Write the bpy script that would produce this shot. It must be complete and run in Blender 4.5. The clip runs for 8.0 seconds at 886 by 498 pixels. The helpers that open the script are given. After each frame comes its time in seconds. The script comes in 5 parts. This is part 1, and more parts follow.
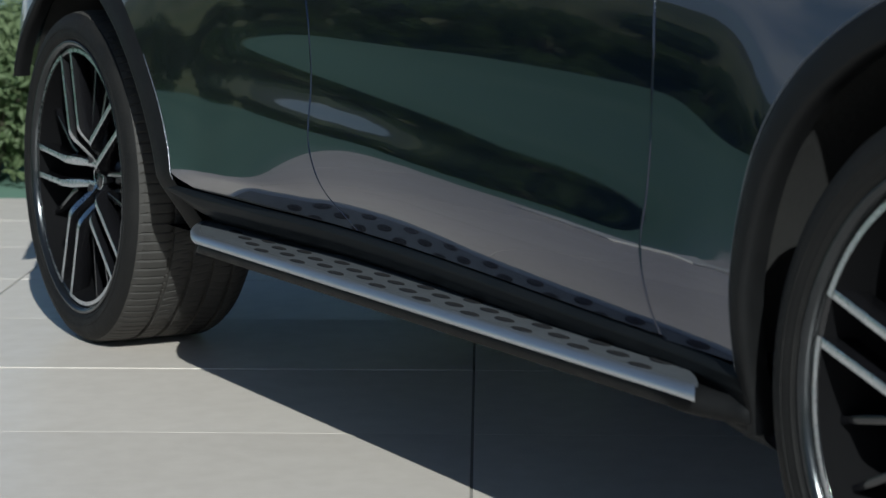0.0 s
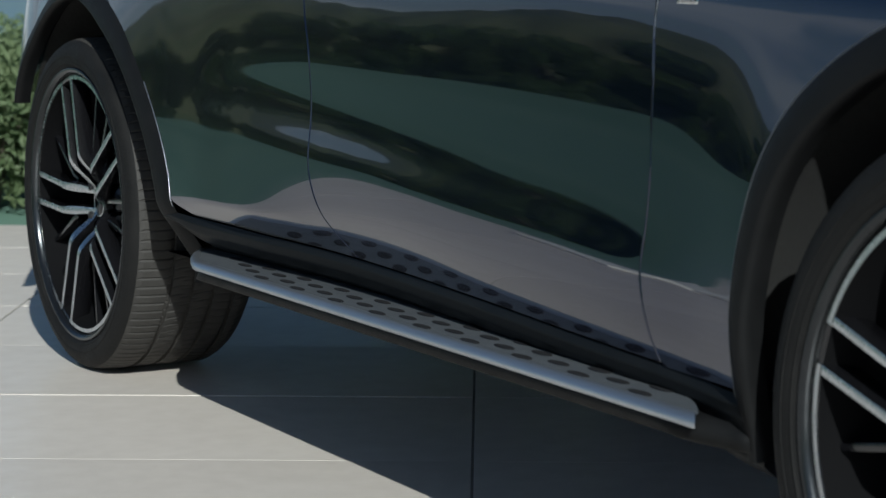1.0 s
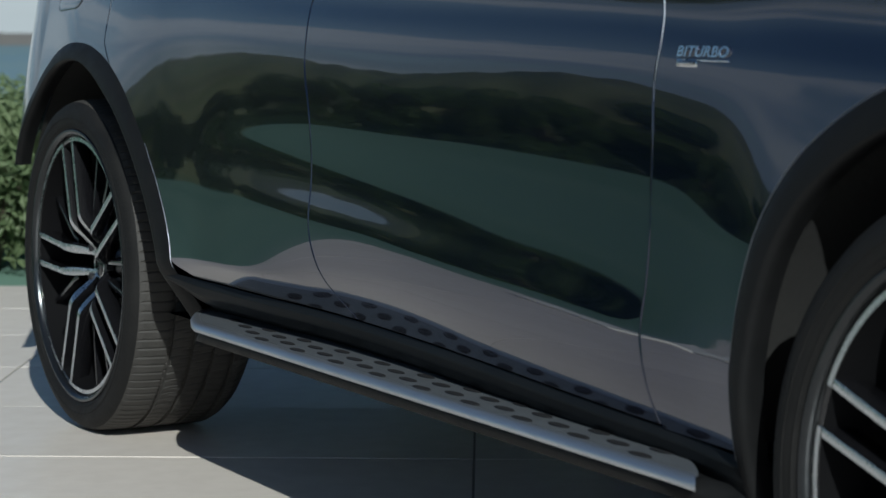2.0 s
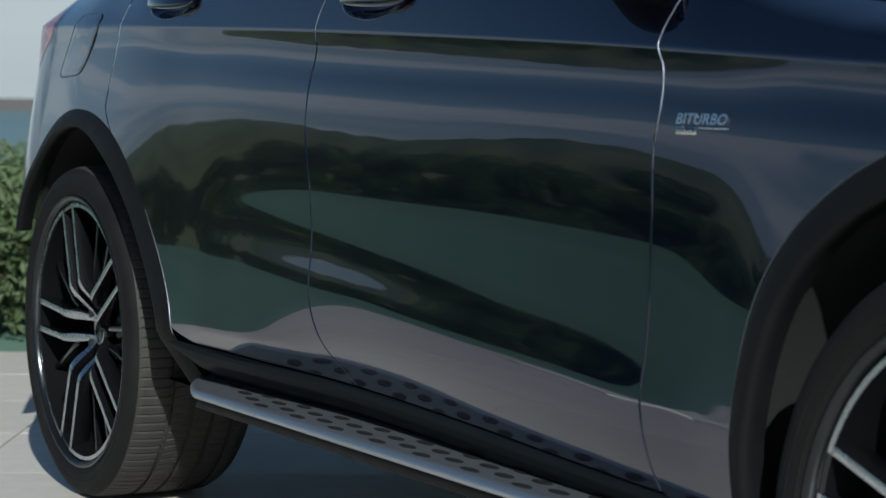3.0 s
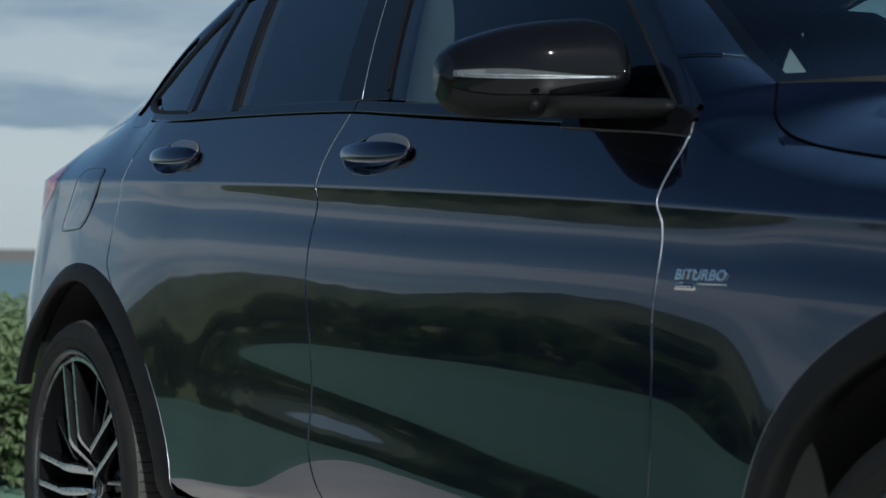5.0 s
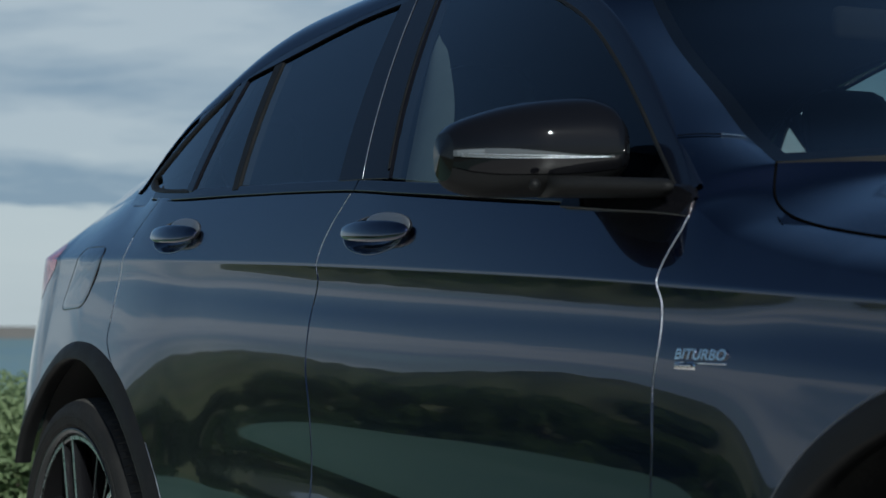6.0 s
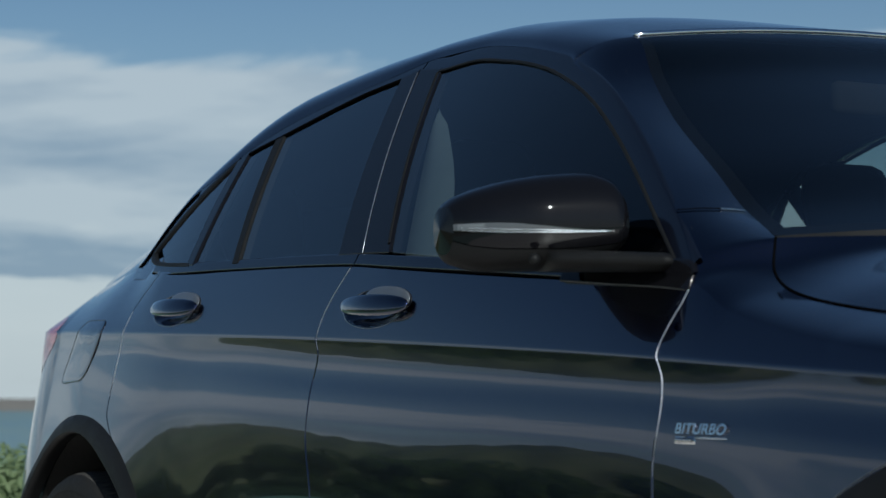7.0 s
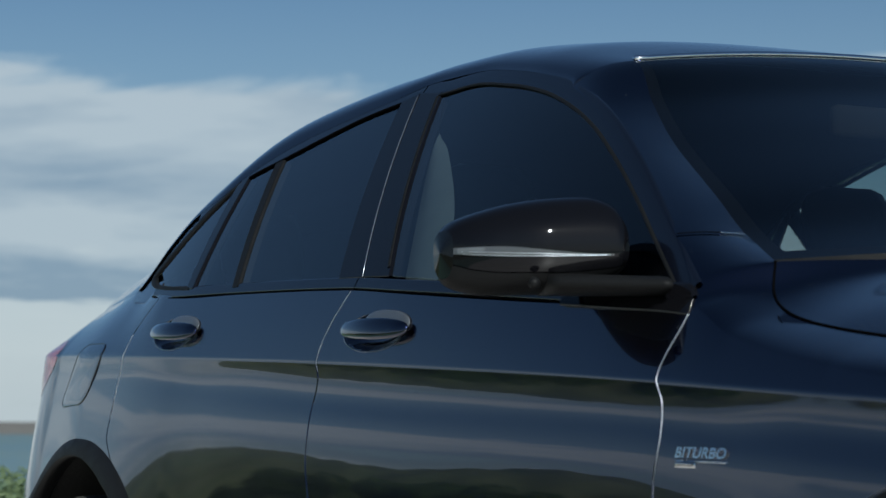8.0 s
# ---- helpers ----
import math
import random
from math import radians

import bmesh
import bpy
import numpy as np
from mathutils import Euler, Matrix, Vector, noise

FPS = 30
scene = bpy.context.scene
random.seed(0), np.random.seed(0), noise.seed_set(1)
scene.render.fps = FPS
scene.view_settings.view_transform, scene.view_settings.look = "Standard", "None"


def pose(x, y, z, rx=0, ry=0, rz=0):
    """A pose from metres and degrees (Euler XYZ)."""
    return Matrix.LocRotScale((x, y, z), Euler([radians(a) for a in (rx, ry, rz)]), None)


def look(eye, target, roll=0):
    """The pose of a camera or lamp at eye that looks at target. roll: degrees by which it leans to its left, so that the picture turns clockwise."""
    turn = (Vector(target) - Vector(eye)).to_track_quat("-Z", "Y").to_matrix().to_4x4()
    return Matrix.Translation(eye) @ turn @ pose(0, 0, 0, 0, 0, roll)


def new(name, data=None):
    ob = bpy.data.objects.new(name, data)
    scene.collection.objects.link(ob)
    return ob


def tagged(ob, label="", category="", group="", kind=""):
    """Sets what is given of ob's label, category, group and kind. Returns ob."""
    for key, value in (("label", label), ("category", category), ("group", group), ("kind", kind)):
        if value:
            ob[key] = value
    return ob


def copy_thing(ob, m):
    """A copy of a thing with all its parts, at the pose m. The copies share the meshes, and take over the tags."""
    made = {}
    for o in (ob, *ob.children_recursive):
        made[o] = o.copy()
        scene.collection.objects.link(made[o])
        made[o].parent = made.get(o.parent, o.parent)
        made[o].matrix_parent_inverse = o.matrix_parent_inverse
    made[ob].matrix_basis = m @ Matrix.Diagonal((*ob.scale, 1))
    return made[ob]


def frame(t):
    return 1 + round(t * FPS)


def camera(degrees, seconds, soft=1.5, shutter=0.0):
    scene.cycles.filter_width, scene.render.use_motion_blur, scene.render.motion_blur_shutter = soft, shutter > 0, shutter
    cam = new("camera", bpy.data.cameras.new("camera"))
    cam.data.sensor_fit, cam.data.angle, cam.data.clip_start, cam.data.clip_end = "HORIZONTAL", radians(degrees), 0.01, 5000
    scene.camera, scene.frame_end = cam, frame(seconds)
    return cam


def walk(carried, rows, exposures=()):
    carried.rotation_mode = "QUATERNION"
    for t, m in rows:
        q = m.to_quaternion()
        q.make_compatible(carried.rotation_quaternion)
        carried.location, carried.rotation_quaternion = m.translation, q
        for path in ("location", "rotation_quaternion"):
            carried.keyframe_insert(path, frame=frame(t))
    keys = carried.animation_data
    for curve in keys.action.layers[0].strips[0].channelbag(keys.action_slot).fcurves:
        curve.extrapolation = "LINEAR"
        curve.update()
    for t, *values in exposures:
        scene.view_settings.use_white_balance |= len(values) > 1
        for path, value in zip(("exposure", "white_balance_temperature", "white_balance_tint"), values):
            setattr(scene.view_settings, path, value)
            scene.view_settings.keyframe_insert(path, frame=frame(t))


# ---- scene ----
cam = camera(22.59, 8.0, soft=1.4)
cam.data.dof.use_dof, cam.data.dof.focus_distance, cam.data.dof.aperture_fstop = True, 3.9, 8.0
# seconds, eye x y z, tilt up in degrees: a tripod head that tilts up, the lens a hand's width before the pivot
ROWS = [
    (0.0, 4.6550, -2.5655, 0.8967, -8.036),
    (0.5, 4.6553, -2.5656, 0.8970, -7.875),
    (1.0, 4.6562, -2.5662, 0.8980, -7.353),
    (1.5, 4.6576, -2.5670, 0.8993, -6.619),
    (3.0, 4.6625, -2.5696, 0.9038, -4.122),
    (3.5, 4.6642, -2.5705, 0.9053, -3.295),
    (4.0, 4.6663, -2.5717, 0.9070, -2.270),
    (4.5, 4.6684, -2.5728, 0.9087, -1.246),
    (6.0, 4.6747, -2.5763, 0.9135, 1.762),
    (6.5, 4.6767, -2.5774, 0.9149, 2.714),
    (7.0, 4.6787, -2.5785, 0.9162, 3.625),
    (7.5, 4.6798, -2.5791, 0.9169, 4.129),
    (8.0, 4.6800, -2.5792, 0.9171, 4.221),
]
YAW, ROLL = 61.26, -0.14
walk(cam, [(t, pose(x, y, z, 90 + tilt, ROLL, YAW)) for t, x, y, z, tilt in ROWS],
     exposures=[(0.0, 0.10, 6000, 2), (2.8, -0.03, 6000, 2), (6.0, 0.0, 6000, 2), (7.5, 0.07, 6000, 2), (8.0, 0.07, 6000, 2)])

# ---------------------------------------------------------------- light
SUN_EL, SUN_AZ = 32.0, -18.5          # degrees; azimuth counted from +x towards +y
sun_dir = Vector((math.cos(radians(SUN_EL)) * math.cos(radians(SUN_AZ)),
                  math.cos(radians(SUN_EL)) * math.sin(radians(SUN_AZ)), math.sin(radians(SUN_EL))))
sun_data = bpy.data.lights.new("sun", "SUN")
sun_data.energy, sun_data.angle, sun_data.color = 4.65, radians(0.53), (1.0, 0.96, 0.91)
sun = new("sun", sun_data)
sun.matrix_world = look(sun_dir * 30, (0, 0, 0))

world = bpy.data.worlds.new("sky")
scene.world = world
world.use_nodes = True
wt = world.node_tree
wt.nodes.clear()


def wnode(kind, **props):
    n = wt.nodes.new(kind)
    for k, v in props.items():
        if k == "op":
            n.operation = v
        elif k == "blend":
            n.data_type = v
    return n


def wlink(a, b):
    wt.links.new(a, b)


w_out = wnode("ShaderNodeOutputWorld")
w_sky = wnode("ShaderNodeTexSky")
w_sky.sky_type, w_sky.sun_disc = "NISHITA", False
w_sky.sun_elevation, w_sky.sun_rotation = radians(SUN_EL), radians(90 - SUN_AZ)
w_sky.altitude, w_sky.air_density, w_sky.dust_density, w_sky.ozone_density = 300, 1.0, 1.0, 4.0
w_bg = wnode("ShaderNodeBackground")
w_bg.inputs["Strength"].default_value = 0.054
wlink(w_sky.outputs["Color"], w_bg.inputs["Color"])
# long flat clouds low in the sky, thinning out overhead
w_tc = wnode("ShaderNodeTexCoord")
w_sep = wnode("ShaderNodeSeparateXYZ")
wlink(w_tc.outputs["Generated"], w_sep.inputs[0])
w_map = wnode("ShaderNodeMapping")
w_map.inputs["Scale"].default_value = (1.5, 1.5, 9.0)
w_map.inputs["Location"].default_value = (3.1, 0.4, 0.9)
wlink(w_tc.outputs["Generated"], w_map.inputs[0])


def cloud_noise(up):
    """Cloud density, looked up a little higher or at the place itself."""
    mp = wnode("ShaderNodeVectorMath", op="ADD")
    mp.inputs[1].default_value = (0.0, 0.0, up)
    wlink(w_map.outputs[0], mp.inputs[0])
    n = wnode("ShaderNodeTexNoise")
    n.inputs["Scale"].default_value, n.inputs["Detail"].default_value = 2.0, 9.0
    n.inputs["Roughness"].default_value, n.inputs["Distortion"].default_value = 0.55, 0.45
    wlink(mp.outputs[0], n.inputs["Vector"])
    return n


w_noise, w_above = cloud_noise(0.0), cloud_noise(0.22)
w_thin = wnode("ShaderNodeMapRange")
w_thin.inputs["From Min"].default_value, w_thin.inputs["From Max"].default_value = 0.13, 0.20
w_thin.inputs["To Min"].default_value, w_thin.inputs["To Max"].default_value = 0.05, -0.22
wlink(w_sep.outputs["Z"], w_thin.inputs["Value"])
w_cover = wnode("ShaderNodeMath", op="ADD")
wlink(w_noise.outputs["Fac"], w_cover.inputs[0]), wlink(w_thin.outputs[0], w_cover.inputs[1])
w_ramp = wnode("ShaderNodeMapRange")
w_ramp.interpolation_type = "SMOOTHSTEP"
w_ramp.inputs["From Min"].default_value, w_ramp.inputs["From Max"].default_value = 0.475, 0.565
wlink(w_cover.outputs[0], w_ramp.inputs["Value"])
# haze whitens the sky towards the horizon
w_haze = wnode("ShaderNodeMapRange")
w_haze.inputs["From Min"].default_value, w_haze.inputs["From Max"].default_value = 0.19, 0.0
w_haze.inputs["To Max"].default_value = 0.95
wlink(w_sep.outputs["Z"], w_haze.inputs["Value"])
w_max = wnode("ShaderNodeMath", op="MAXIMUM")
wlink(w_ramp.outputs[0], w_max.inputs[0]), wlink(w_haze.outputs[0], w_max.inputs[1])
w_fac = wnode("ShaderNodeMath", op="MULTIPLY")
wlink(w_max.outputs[0], w_fac.inputs[0])
w_fac.inputs[1].default_value = 0.88
# lit tops, grey undersides: how fast the cloud thins upwards
w_lit = wnode("ShaderNodeMath", op="SUBTRACT")
wlink(w_noise.outputs["Fac"], w_lit.inputs[0]), wlink(w_above.outputs["Fac"], w_lit.inputs[1])
w_tone = wnode("ShaderNodeMapRange")
w_tone.inputs["From Min"].default_value, w_tone.inputs["From Max"].default_value = -0.09, 0.09
wlink(w_lit.outputs[0], w_tone.inputs["Value"])
w_ccol = wnode("ShaderNodeMix", blend="RGBA")
w_ccol.inputs[6].default_value, w_ccol.inputs[7].default_value = (0.245, 0.315, 0.40, 1), (0.475, 0.515, 0.555, 1)
wlink(w_tone.outputs[0], w_ccol.inputs[0])
w_hcol = wnode("ShaderNodeMix", blend="RGBA")
w_hcol.inputs[6].default_value = (0.325, 0.435, 0.525, 1)
wlink(w_ramp.outputs[0], w_hcol.inputs[0]), wlink(w_ccol.outputs[2], w_hcol.inputs[7])
# a white bank of far clouds along the horizon, with an uneven top
w_rag = wnode("ShaderNodeMath", op="MULTIPLY_ADD")
wlink(w_noise.outputs["Fac"], w_rag.inputs[0])
w_rag.inputs[1].default_value = -0.17
wlink(w_sep.outputs["Z"], w_rag.inputs[2])
w_bank = wnode("ShaderNodeMapRange")
w_bank.interpolation_type = "SMOOTHSTEP"
w_bank.inputs["From Min"].default_value, w_bank.inputs["From Max"].default_value = -0.050, -0.058
w_bank.inputs["To Max"].default_value = 0.9
wlink(w_rag.outputs[0], w_bank.inputs["Value"])
w_bcol = wnode("ShaderNodeMix", blend="RGBA")
w_bcol.inputs[7].default_value = (0.555, 0.585, 0.60, 1)
wlink(w_bank.outputs[0], w_bcol.inputs[0]), wlink(w_hcol.outputs[2], w_bcol.inputs[6])
w_cbg = wnode("ShaderNodeBackground")
w_cbg.inputs["Strength"].default_value = 1.0
wlink(w_bcol.outputs[2], w_cbg.inputs["Color"])
w_mix = wnode("ShaderNodeMixShader")
wlink(w_fac.outputs[0], w_mix.inputs[0]), wlink(w_bg.outputs[0], w_mix.inputs[1]), wlink(w_cbg.outputs[0], w_mix.inputs[2])
wlink(w_mix.outputs[0], w_out.inputs["Surface"])


# ---------------------------------------------------------------- materials
def material(name, color, rough=0.5, metal=0.0, coat=0.0, spec=0.5, second=None, scale=8.0, bump=0.0, bump_scale=60.0,
             rough_var=0.0, by_object=0.0, stretch=(1, 1, 1)):
    m = bpy.data.materials.new(name)
    m.use_nodes = True
    nt = m.node_tree
    b = nt.nodes["Principled BSDF"]
    b.inputs["Base Color"].default_value = (*color, 1)
    b.inputs["Roughness"].default_value = rough
    b.inputs["Metallic"].default_value = metal
    b.inputs["Specular IOR Level"].default_value = spec
    b.inputs["Coat Weight"].default_value = coat
    b.inputs["Coat Roughness"].default_value = 0.022
    tc = nt.nodes.new("ShaderNodeTexCoord")
    mp = nt.nodes.new("ShaderNodeMapping")
    mp.inputs["Scale"].default_value = stretch
    nt.links.new(tc.outputs["Object"], mp.inputs[0])
    if second or rough_var:
        n = nt.nodes.new("ShaderNodeTexNoise")
        n.inputs["Scale"].default_value, n.inputs["Detail"].default_value = scale, 6
        nt.links.new(mp.outputs[0], n.inputs["Vector"])
        n2 = nt.nodes.new("ShaderNodeTexNoise")
        n2.inputs["Scale"].default_value, n2.inputs["Detail"].default_value = scale * 9.7, 4
        nt.links.new(mp.outputs[0], n2.inputs["Vector"])
        av = nt.nodes.new("ShaderNodeMath")
        av.operation = "MULTIPLY_ADD"
        av.inputs[1].default_value = 0.4
        nt.links.new(n2.outputs["Fac"], av.inputs[0])
        half = nt.nodes.new("ShaderNodeMath")
        half.operation = "MULTIPLY"
        half.inputs[1].default_value = 0.6
        nt.links.new(n.outputs["Fac"], half.inputs[0])
        nt.links.new(half.outputs[0], av.inputs[2])
        mr = nt.nodes.new("ShaderNodeMapRange")
        mr.inputs["From Min"].default_value, mr.inputs["From Max"].default_value = 0.33, 0.67
        nt.links.new(av.outputs[0], mr.inputs["Value"])
        if second:
            mx = nt.nodes.new("ShaderNodeMix")
            mx.data_type = "RGBA"
            mx.inputs[6].default_value, mx.inputs[7].default_value = (*color, 1), (*second, 1)
            nt.links.new(mr.outputs[0], mx.inputs[0])
            last = mx.outputs[2]
            if by_object:
                oi = nt.nodes.new("ShaderNodeObjectInfo")
                vr = nt.nodes.new("ShaderNodeMapRange")
                vr.inputs["To Min"].default_value, vr.inputs["To Max"].default_value = 1 - by_object, 1 + by_object
                nt.links.new(oi.outputs["Random"], vr.inputs["Value"])
                hs = nt.nodes.new("ShaderNodeHueSaturation")
                nt.links.new(last, hs.inputs["Color"]), nt.links.new(vr.outputs[0], hs.inputs["Value"])
                last = hs.outputs[0]
            nt.links.new(last, b.inputs["Base Color"])
        if rough_var:
            rr = nt.nodes.new("ShaderNodeMapRange")
            rr.inputs["To Min"].default_value, rr.inputs["To Max"].default_value = rough - rough_var, rough + rough_var
            nt.links.new(mr.outputs[0], rr.inputs["Value"]), nt.links.new(rr.outputs[0], b.inputs["Roughness"])
    if bump:
        n3 = nt.nodes.new("ShaderNodeTexNoise")
        n3.inputs["Scale"].default_value, n3.inputs["Detail"].default_value = bump_scale, 5
        nt.links.new(mp.outputs[0], n3.inputs["Vector"])
        bp = nt.nodes.new("ShaderNodeBump")
        bp.inputs["Strength"].default_value, bp.inputs["Distance"].default_value = bump, 0.004
        nt.links.new(n3.outputs["Fac"], bp.inputs["Height"]), nt.links.new(bp.outputs[0], b.inputs["Normal"])
    return m


def glass_material(name, tint, gloss=1.0):
    m = bpy.data.materials.new(name)
    m.use_nodes = True
    nt = m.node_tree
    nt.nodes.clear()
    o = nt.nodes.new("ShaderNodeOutputMaterial")
    tr = nt.nodes.new("ShaderNodeBsdfTransparent")
    tr.inputs[0].default_value = (*tint, 1)
    gl = nt.nodes.new("ShaderNodeBsdfGlossy")
    gl.inputs["Roughness"].default_value = 0.01
    gl.inputs["Color"].default_value = (gloss, gloss, gloss, 1)
    lw = nt.nodes.new("ShaderNodeLayerWeight")
    lw.inputs["Blend"].default_value = 0.5
    pw = nt.nodes.new("ShaderNodeMath")
    pw.operation = "POWER"
    pw.inputs[1].default_value = 3.9
    nt.links.new(lw.outputs["Facing"], pw.inputs[0])
    fr = nt.nodes.new("ShaderNodeMapRange")
    fr.inputs["To Min"].default_value = 0.055
    nt.links.new(pw.outputs[0], fr.inputs["Value"])
    mx = nt.nodes.new("ShaderNodeMixShader")
    nt.links.new(fr.outputs[0], mx.inputs[0]), nt.links.new(tr.outputs[0], mx.inputs[1]), nt.links.new(gl.outputs[0], mx.inputs[2])
    nt.links.new(mx.outputs[0], o.inputs[0])
    return m


PAINT = material("blue_paint", (0.0056, 0.0094, 0.0390), rough=0.20, metal=1.0, coat=1.0, spec=0.05, second=(0.0068, 0.0110, 0.0450), scale=30)
PAINT.node_tree.nodes["Principled BSDF"].inputs["Coat IOR"].default_value = 1.78
TRIM = material("trim_gloss", (0.003, 0.004, 0.008), rough=0.10, spec=0.9)
CAP_GREY = material("cap_grey", (0.07, 0.077, 0.088), rough=0.28, spec=0.6, second=(0.055, 0.062, 0.072), scale=40, coat=0.4)
GLOSS_BLACK = material("gloss_black", (0.004, 0.004, 0.005), rough=0.045, spec=0.28)
PLASTIC = material("black_plastic", (0.0065, 0.0068, 0.0072), rough=0.50, spec=0.10, second=(0.010, 0.0102, 0.0106), scale=20, bump=0.12, bump_scale=420, rough_var=0.08)
SILL_PAINT = material("satin_black", (0.006, 0.007, 0.008), rough=0.42, spec=0.07, second=(0.010, 0.011, 0.012), scale=14, rough_var=0.06)
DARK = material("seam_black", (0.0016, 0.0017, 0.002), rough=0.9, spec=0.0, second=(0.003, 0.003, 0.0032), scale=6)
# underside made pale blue as a reflector, to lift the ground's shadow
UNDER_BOUNCE = material("underbody_bounce", (0.17, 0.21, 0.31), rough=0.7, spec=0.3, second=(0.13, 0.16, 0.24), scale=5)
RUBBER = material("tyre_rubber", (0.008, 0.008, 0.008), rough=0.66, spec=0.15, second=(0.014, 0.0137, 0.0133), scale=16, bump=0.25, bump_scale=160, rough_var=0.12)
TREAD = material("tyre_tread", (0.028, 0.0265, 0.0245), rough=0.68, spec=0.3, second=(0.050, 0.047, 0.043), scale=22, bump=0.12, bump_scale=200, rough_var=0.1)
MACHINED = material("machined_alloy", (0.62, 0.64, 0.65), rough=0.27, metal=1.0, second=(0.5, 0.52, 0.54), scale=24, rough_var=0.06)
RIM_BLACK = material("rim_black", (0.006, 0.006, 0.007), rough=0.18, coat=0.5)
FLANGE = material("rim_flange", (0.055, 0.058, 0.061), rough=0.20, metal=0.85, second=(0.038, 0.041, 0.044), scale=12, rough_var=0.08)
BARREL = material("rim_barrel", (0.02, 0.02, 0.022), rough=0.5, metal=0.4)
WELL = material("rim_well", (0.0035, 0.0035, 0.004), rough=0.8, spec=0.08)
DISC = material("brake_iron", (0.11, 0.105, 0.10), rough=0.42, metal=0.9, second=(0.13, 0.12, 0.12), scale=30)
ALU = material("brushed_alu", (0.50, 0.53, 0.57), rough=0.34, metal=0.9, second=(0.42, 0.45, 0.49), scale=18, rough_var=0.05, stretch=(0.1, 1, 1))
TREAD_PLATE = material("board_plate", (0.23, 0.25, 0.27), rough=0.45, metal=0.75, second=(0.18, 0.195, 0.21), scale=26, bump=0.1, bump_scale=300)
STUD = material("stud_rubber", (0.006, 0.006, 0.007), rough=0.65)
# bright metal for edge lines; along the panel gaps it stands in for glints
EDGE_BRIGHT = material("edge_bright", (0.62, 0.64, 0.68), rough=0.42, metal=1.0)
CHROME = material("chrome", (0.75, 0.77, 0.78), rough=0.08, metal=1.0)
CLEAR = material("lamp_lens", (0.045, 0.048, 0.052), rough=0.10, spec=0.8, coat=0.8)
RED_LENS = material("red_lens", (0.40, 0.125, 0.15), rough=0.16, coat=0.8)
AMBER = material("lens_smoke", (0.20, 0.21, 0.22), rough=0.22, metal=0.6, coat=0.5)
GLASS_TINT = glass_material("tinted_glass", (0.50, 0.56, 0.56))
GLASS_CLEAR = glass_material("clear_glass", (0.62, 0.70, 0.69))
SEAT = material("seat_leather", (0.0045, 0.0045, 0.005), rough=0.6, spec=0.2, second=(0.007, 0.007, 0.0075), scale=12, bump=0.2, bump_scale=150)
LINING = material("cabin_lining", (0.0045, 0.005, 0.0055), rough=0.9, spec=0.1, second=(0.007, 0.0075, 0.008), scale=9)
SIDEGREY = material("arch_liner", (0.007, 0.007, 0.007), rough=0.95, second=(0.011, 0.011, 0.010), scale=14, bump=0.3, bump_scale=90)
PAVER = material("concrete_slab", (0.660, 0.604, 0.543), rough=0.38, second=(0.560, 0.508, 0.452), scale=1.7, bump=0.05, bump_scale=120, rough_var=0.08, by_object=0.06)
JOINT = material("slab_joint", (0.27, 0.25, 0.23), rough=0.95, second=(0.20, 0.19, 0.17), scale=7)
GRASS = material("lawn_grass", (0.102, 0.188, 0.146), rough=0.9, spec=0.1, second=(0.150, 0.240, 0.186), scale=0.35, bump=0.4, bump_scale=30)
LEAF = material("shrub_leaf", (0.105, 0.155, 0.072), rough=0.55, spec=0.3, second=(0.180, 0.225, 0.115), scale=5, by_object=0.25)
LEAF_DARK = material("tree_leaf", (0.056, 0.095, 0.034), rough=0.8, spec=0.08, second=(0.10, 0.145, 0.050), scale=1.5, by_object=0.3)
# leaves let some of the sun through
for leafy, tint in ((LEAF, (0.17, 0.25, 0.09, 1)), (LEAF_DARK, (0.07, 0.11, 0.03, 1))):
    nt = leafy.node_tree
    tl = nt.nodes.new("ShaderNodeBsdfTranslucent")
    tl.inputs["Color"].default_value = tint
    mx = nt.nodes.new("ShaderNodeMixShader")
    mx.inputs[0].default_value = 0.35
    nt.links.new(nt.nodes["Principled BSDF"].outputs[0], mx.inputs[1]), nt.links.new(tl.outputs[0], mx.inputs[2])
    nt.links.new(mx.outputs[0], nt.nodes["Material Output"].inputs["Surface"])
BARK = material("bark", (0.09, 0.07, 0.05), rough=0.9, second=(0.05, 0.04, 0.03), scale=12, bump=0.6, bump_scale=40)
PILLAR_GREY = material("pillar_lining", (0.045, 0.058, 0.066), rough=0.9, spec=0.1, second=(0.052, 0.066, 0.074), scale=25)
WOODED = material("wooded_rise", (0.066, 0.094, 0.048), rough=0.95, spec=0.05, second=(0.140, 0.142, 0.078), scale=0.12, bump=1.0, bump_scale=1.2)
HILL = material("far_hill", (0.155, 0.15, 0.14), rough=1.0, spec=0.0, second=(0.19, 0.18, 0.165), scale=0.01)
# distance haze is mixed into the lowland's blue
LOWLAND = material("haze_lowland", (0.12, 0.19, 0.24), rough=1.0, spec=0.0, second=(0.15, 0.21, 0.22), scale=0.02)
WHITE_STONE = material("white_stone", (0.86, 0.85, 0.80), rough=0.5, second=(0.80, 0.79, 0.75), scale=9, bump=0.15, bump_scale=80)


# ---------------------------------------------------------------- mesh helpers
def part(name, bm, mat, parent=None, label="", smooth=True):
    me = bpy.data.meshes.new(name)
    bm.normal_update()
    for f in bm.faces:
        f.smooth = smooth
    bm.to_mesh(me)
    bm.free()
    me.materials.append(mat)
    ob = new(name, me)
    if parent:
        ob.parent = parent
    if label:
        tagged(ob, label)
    return ob


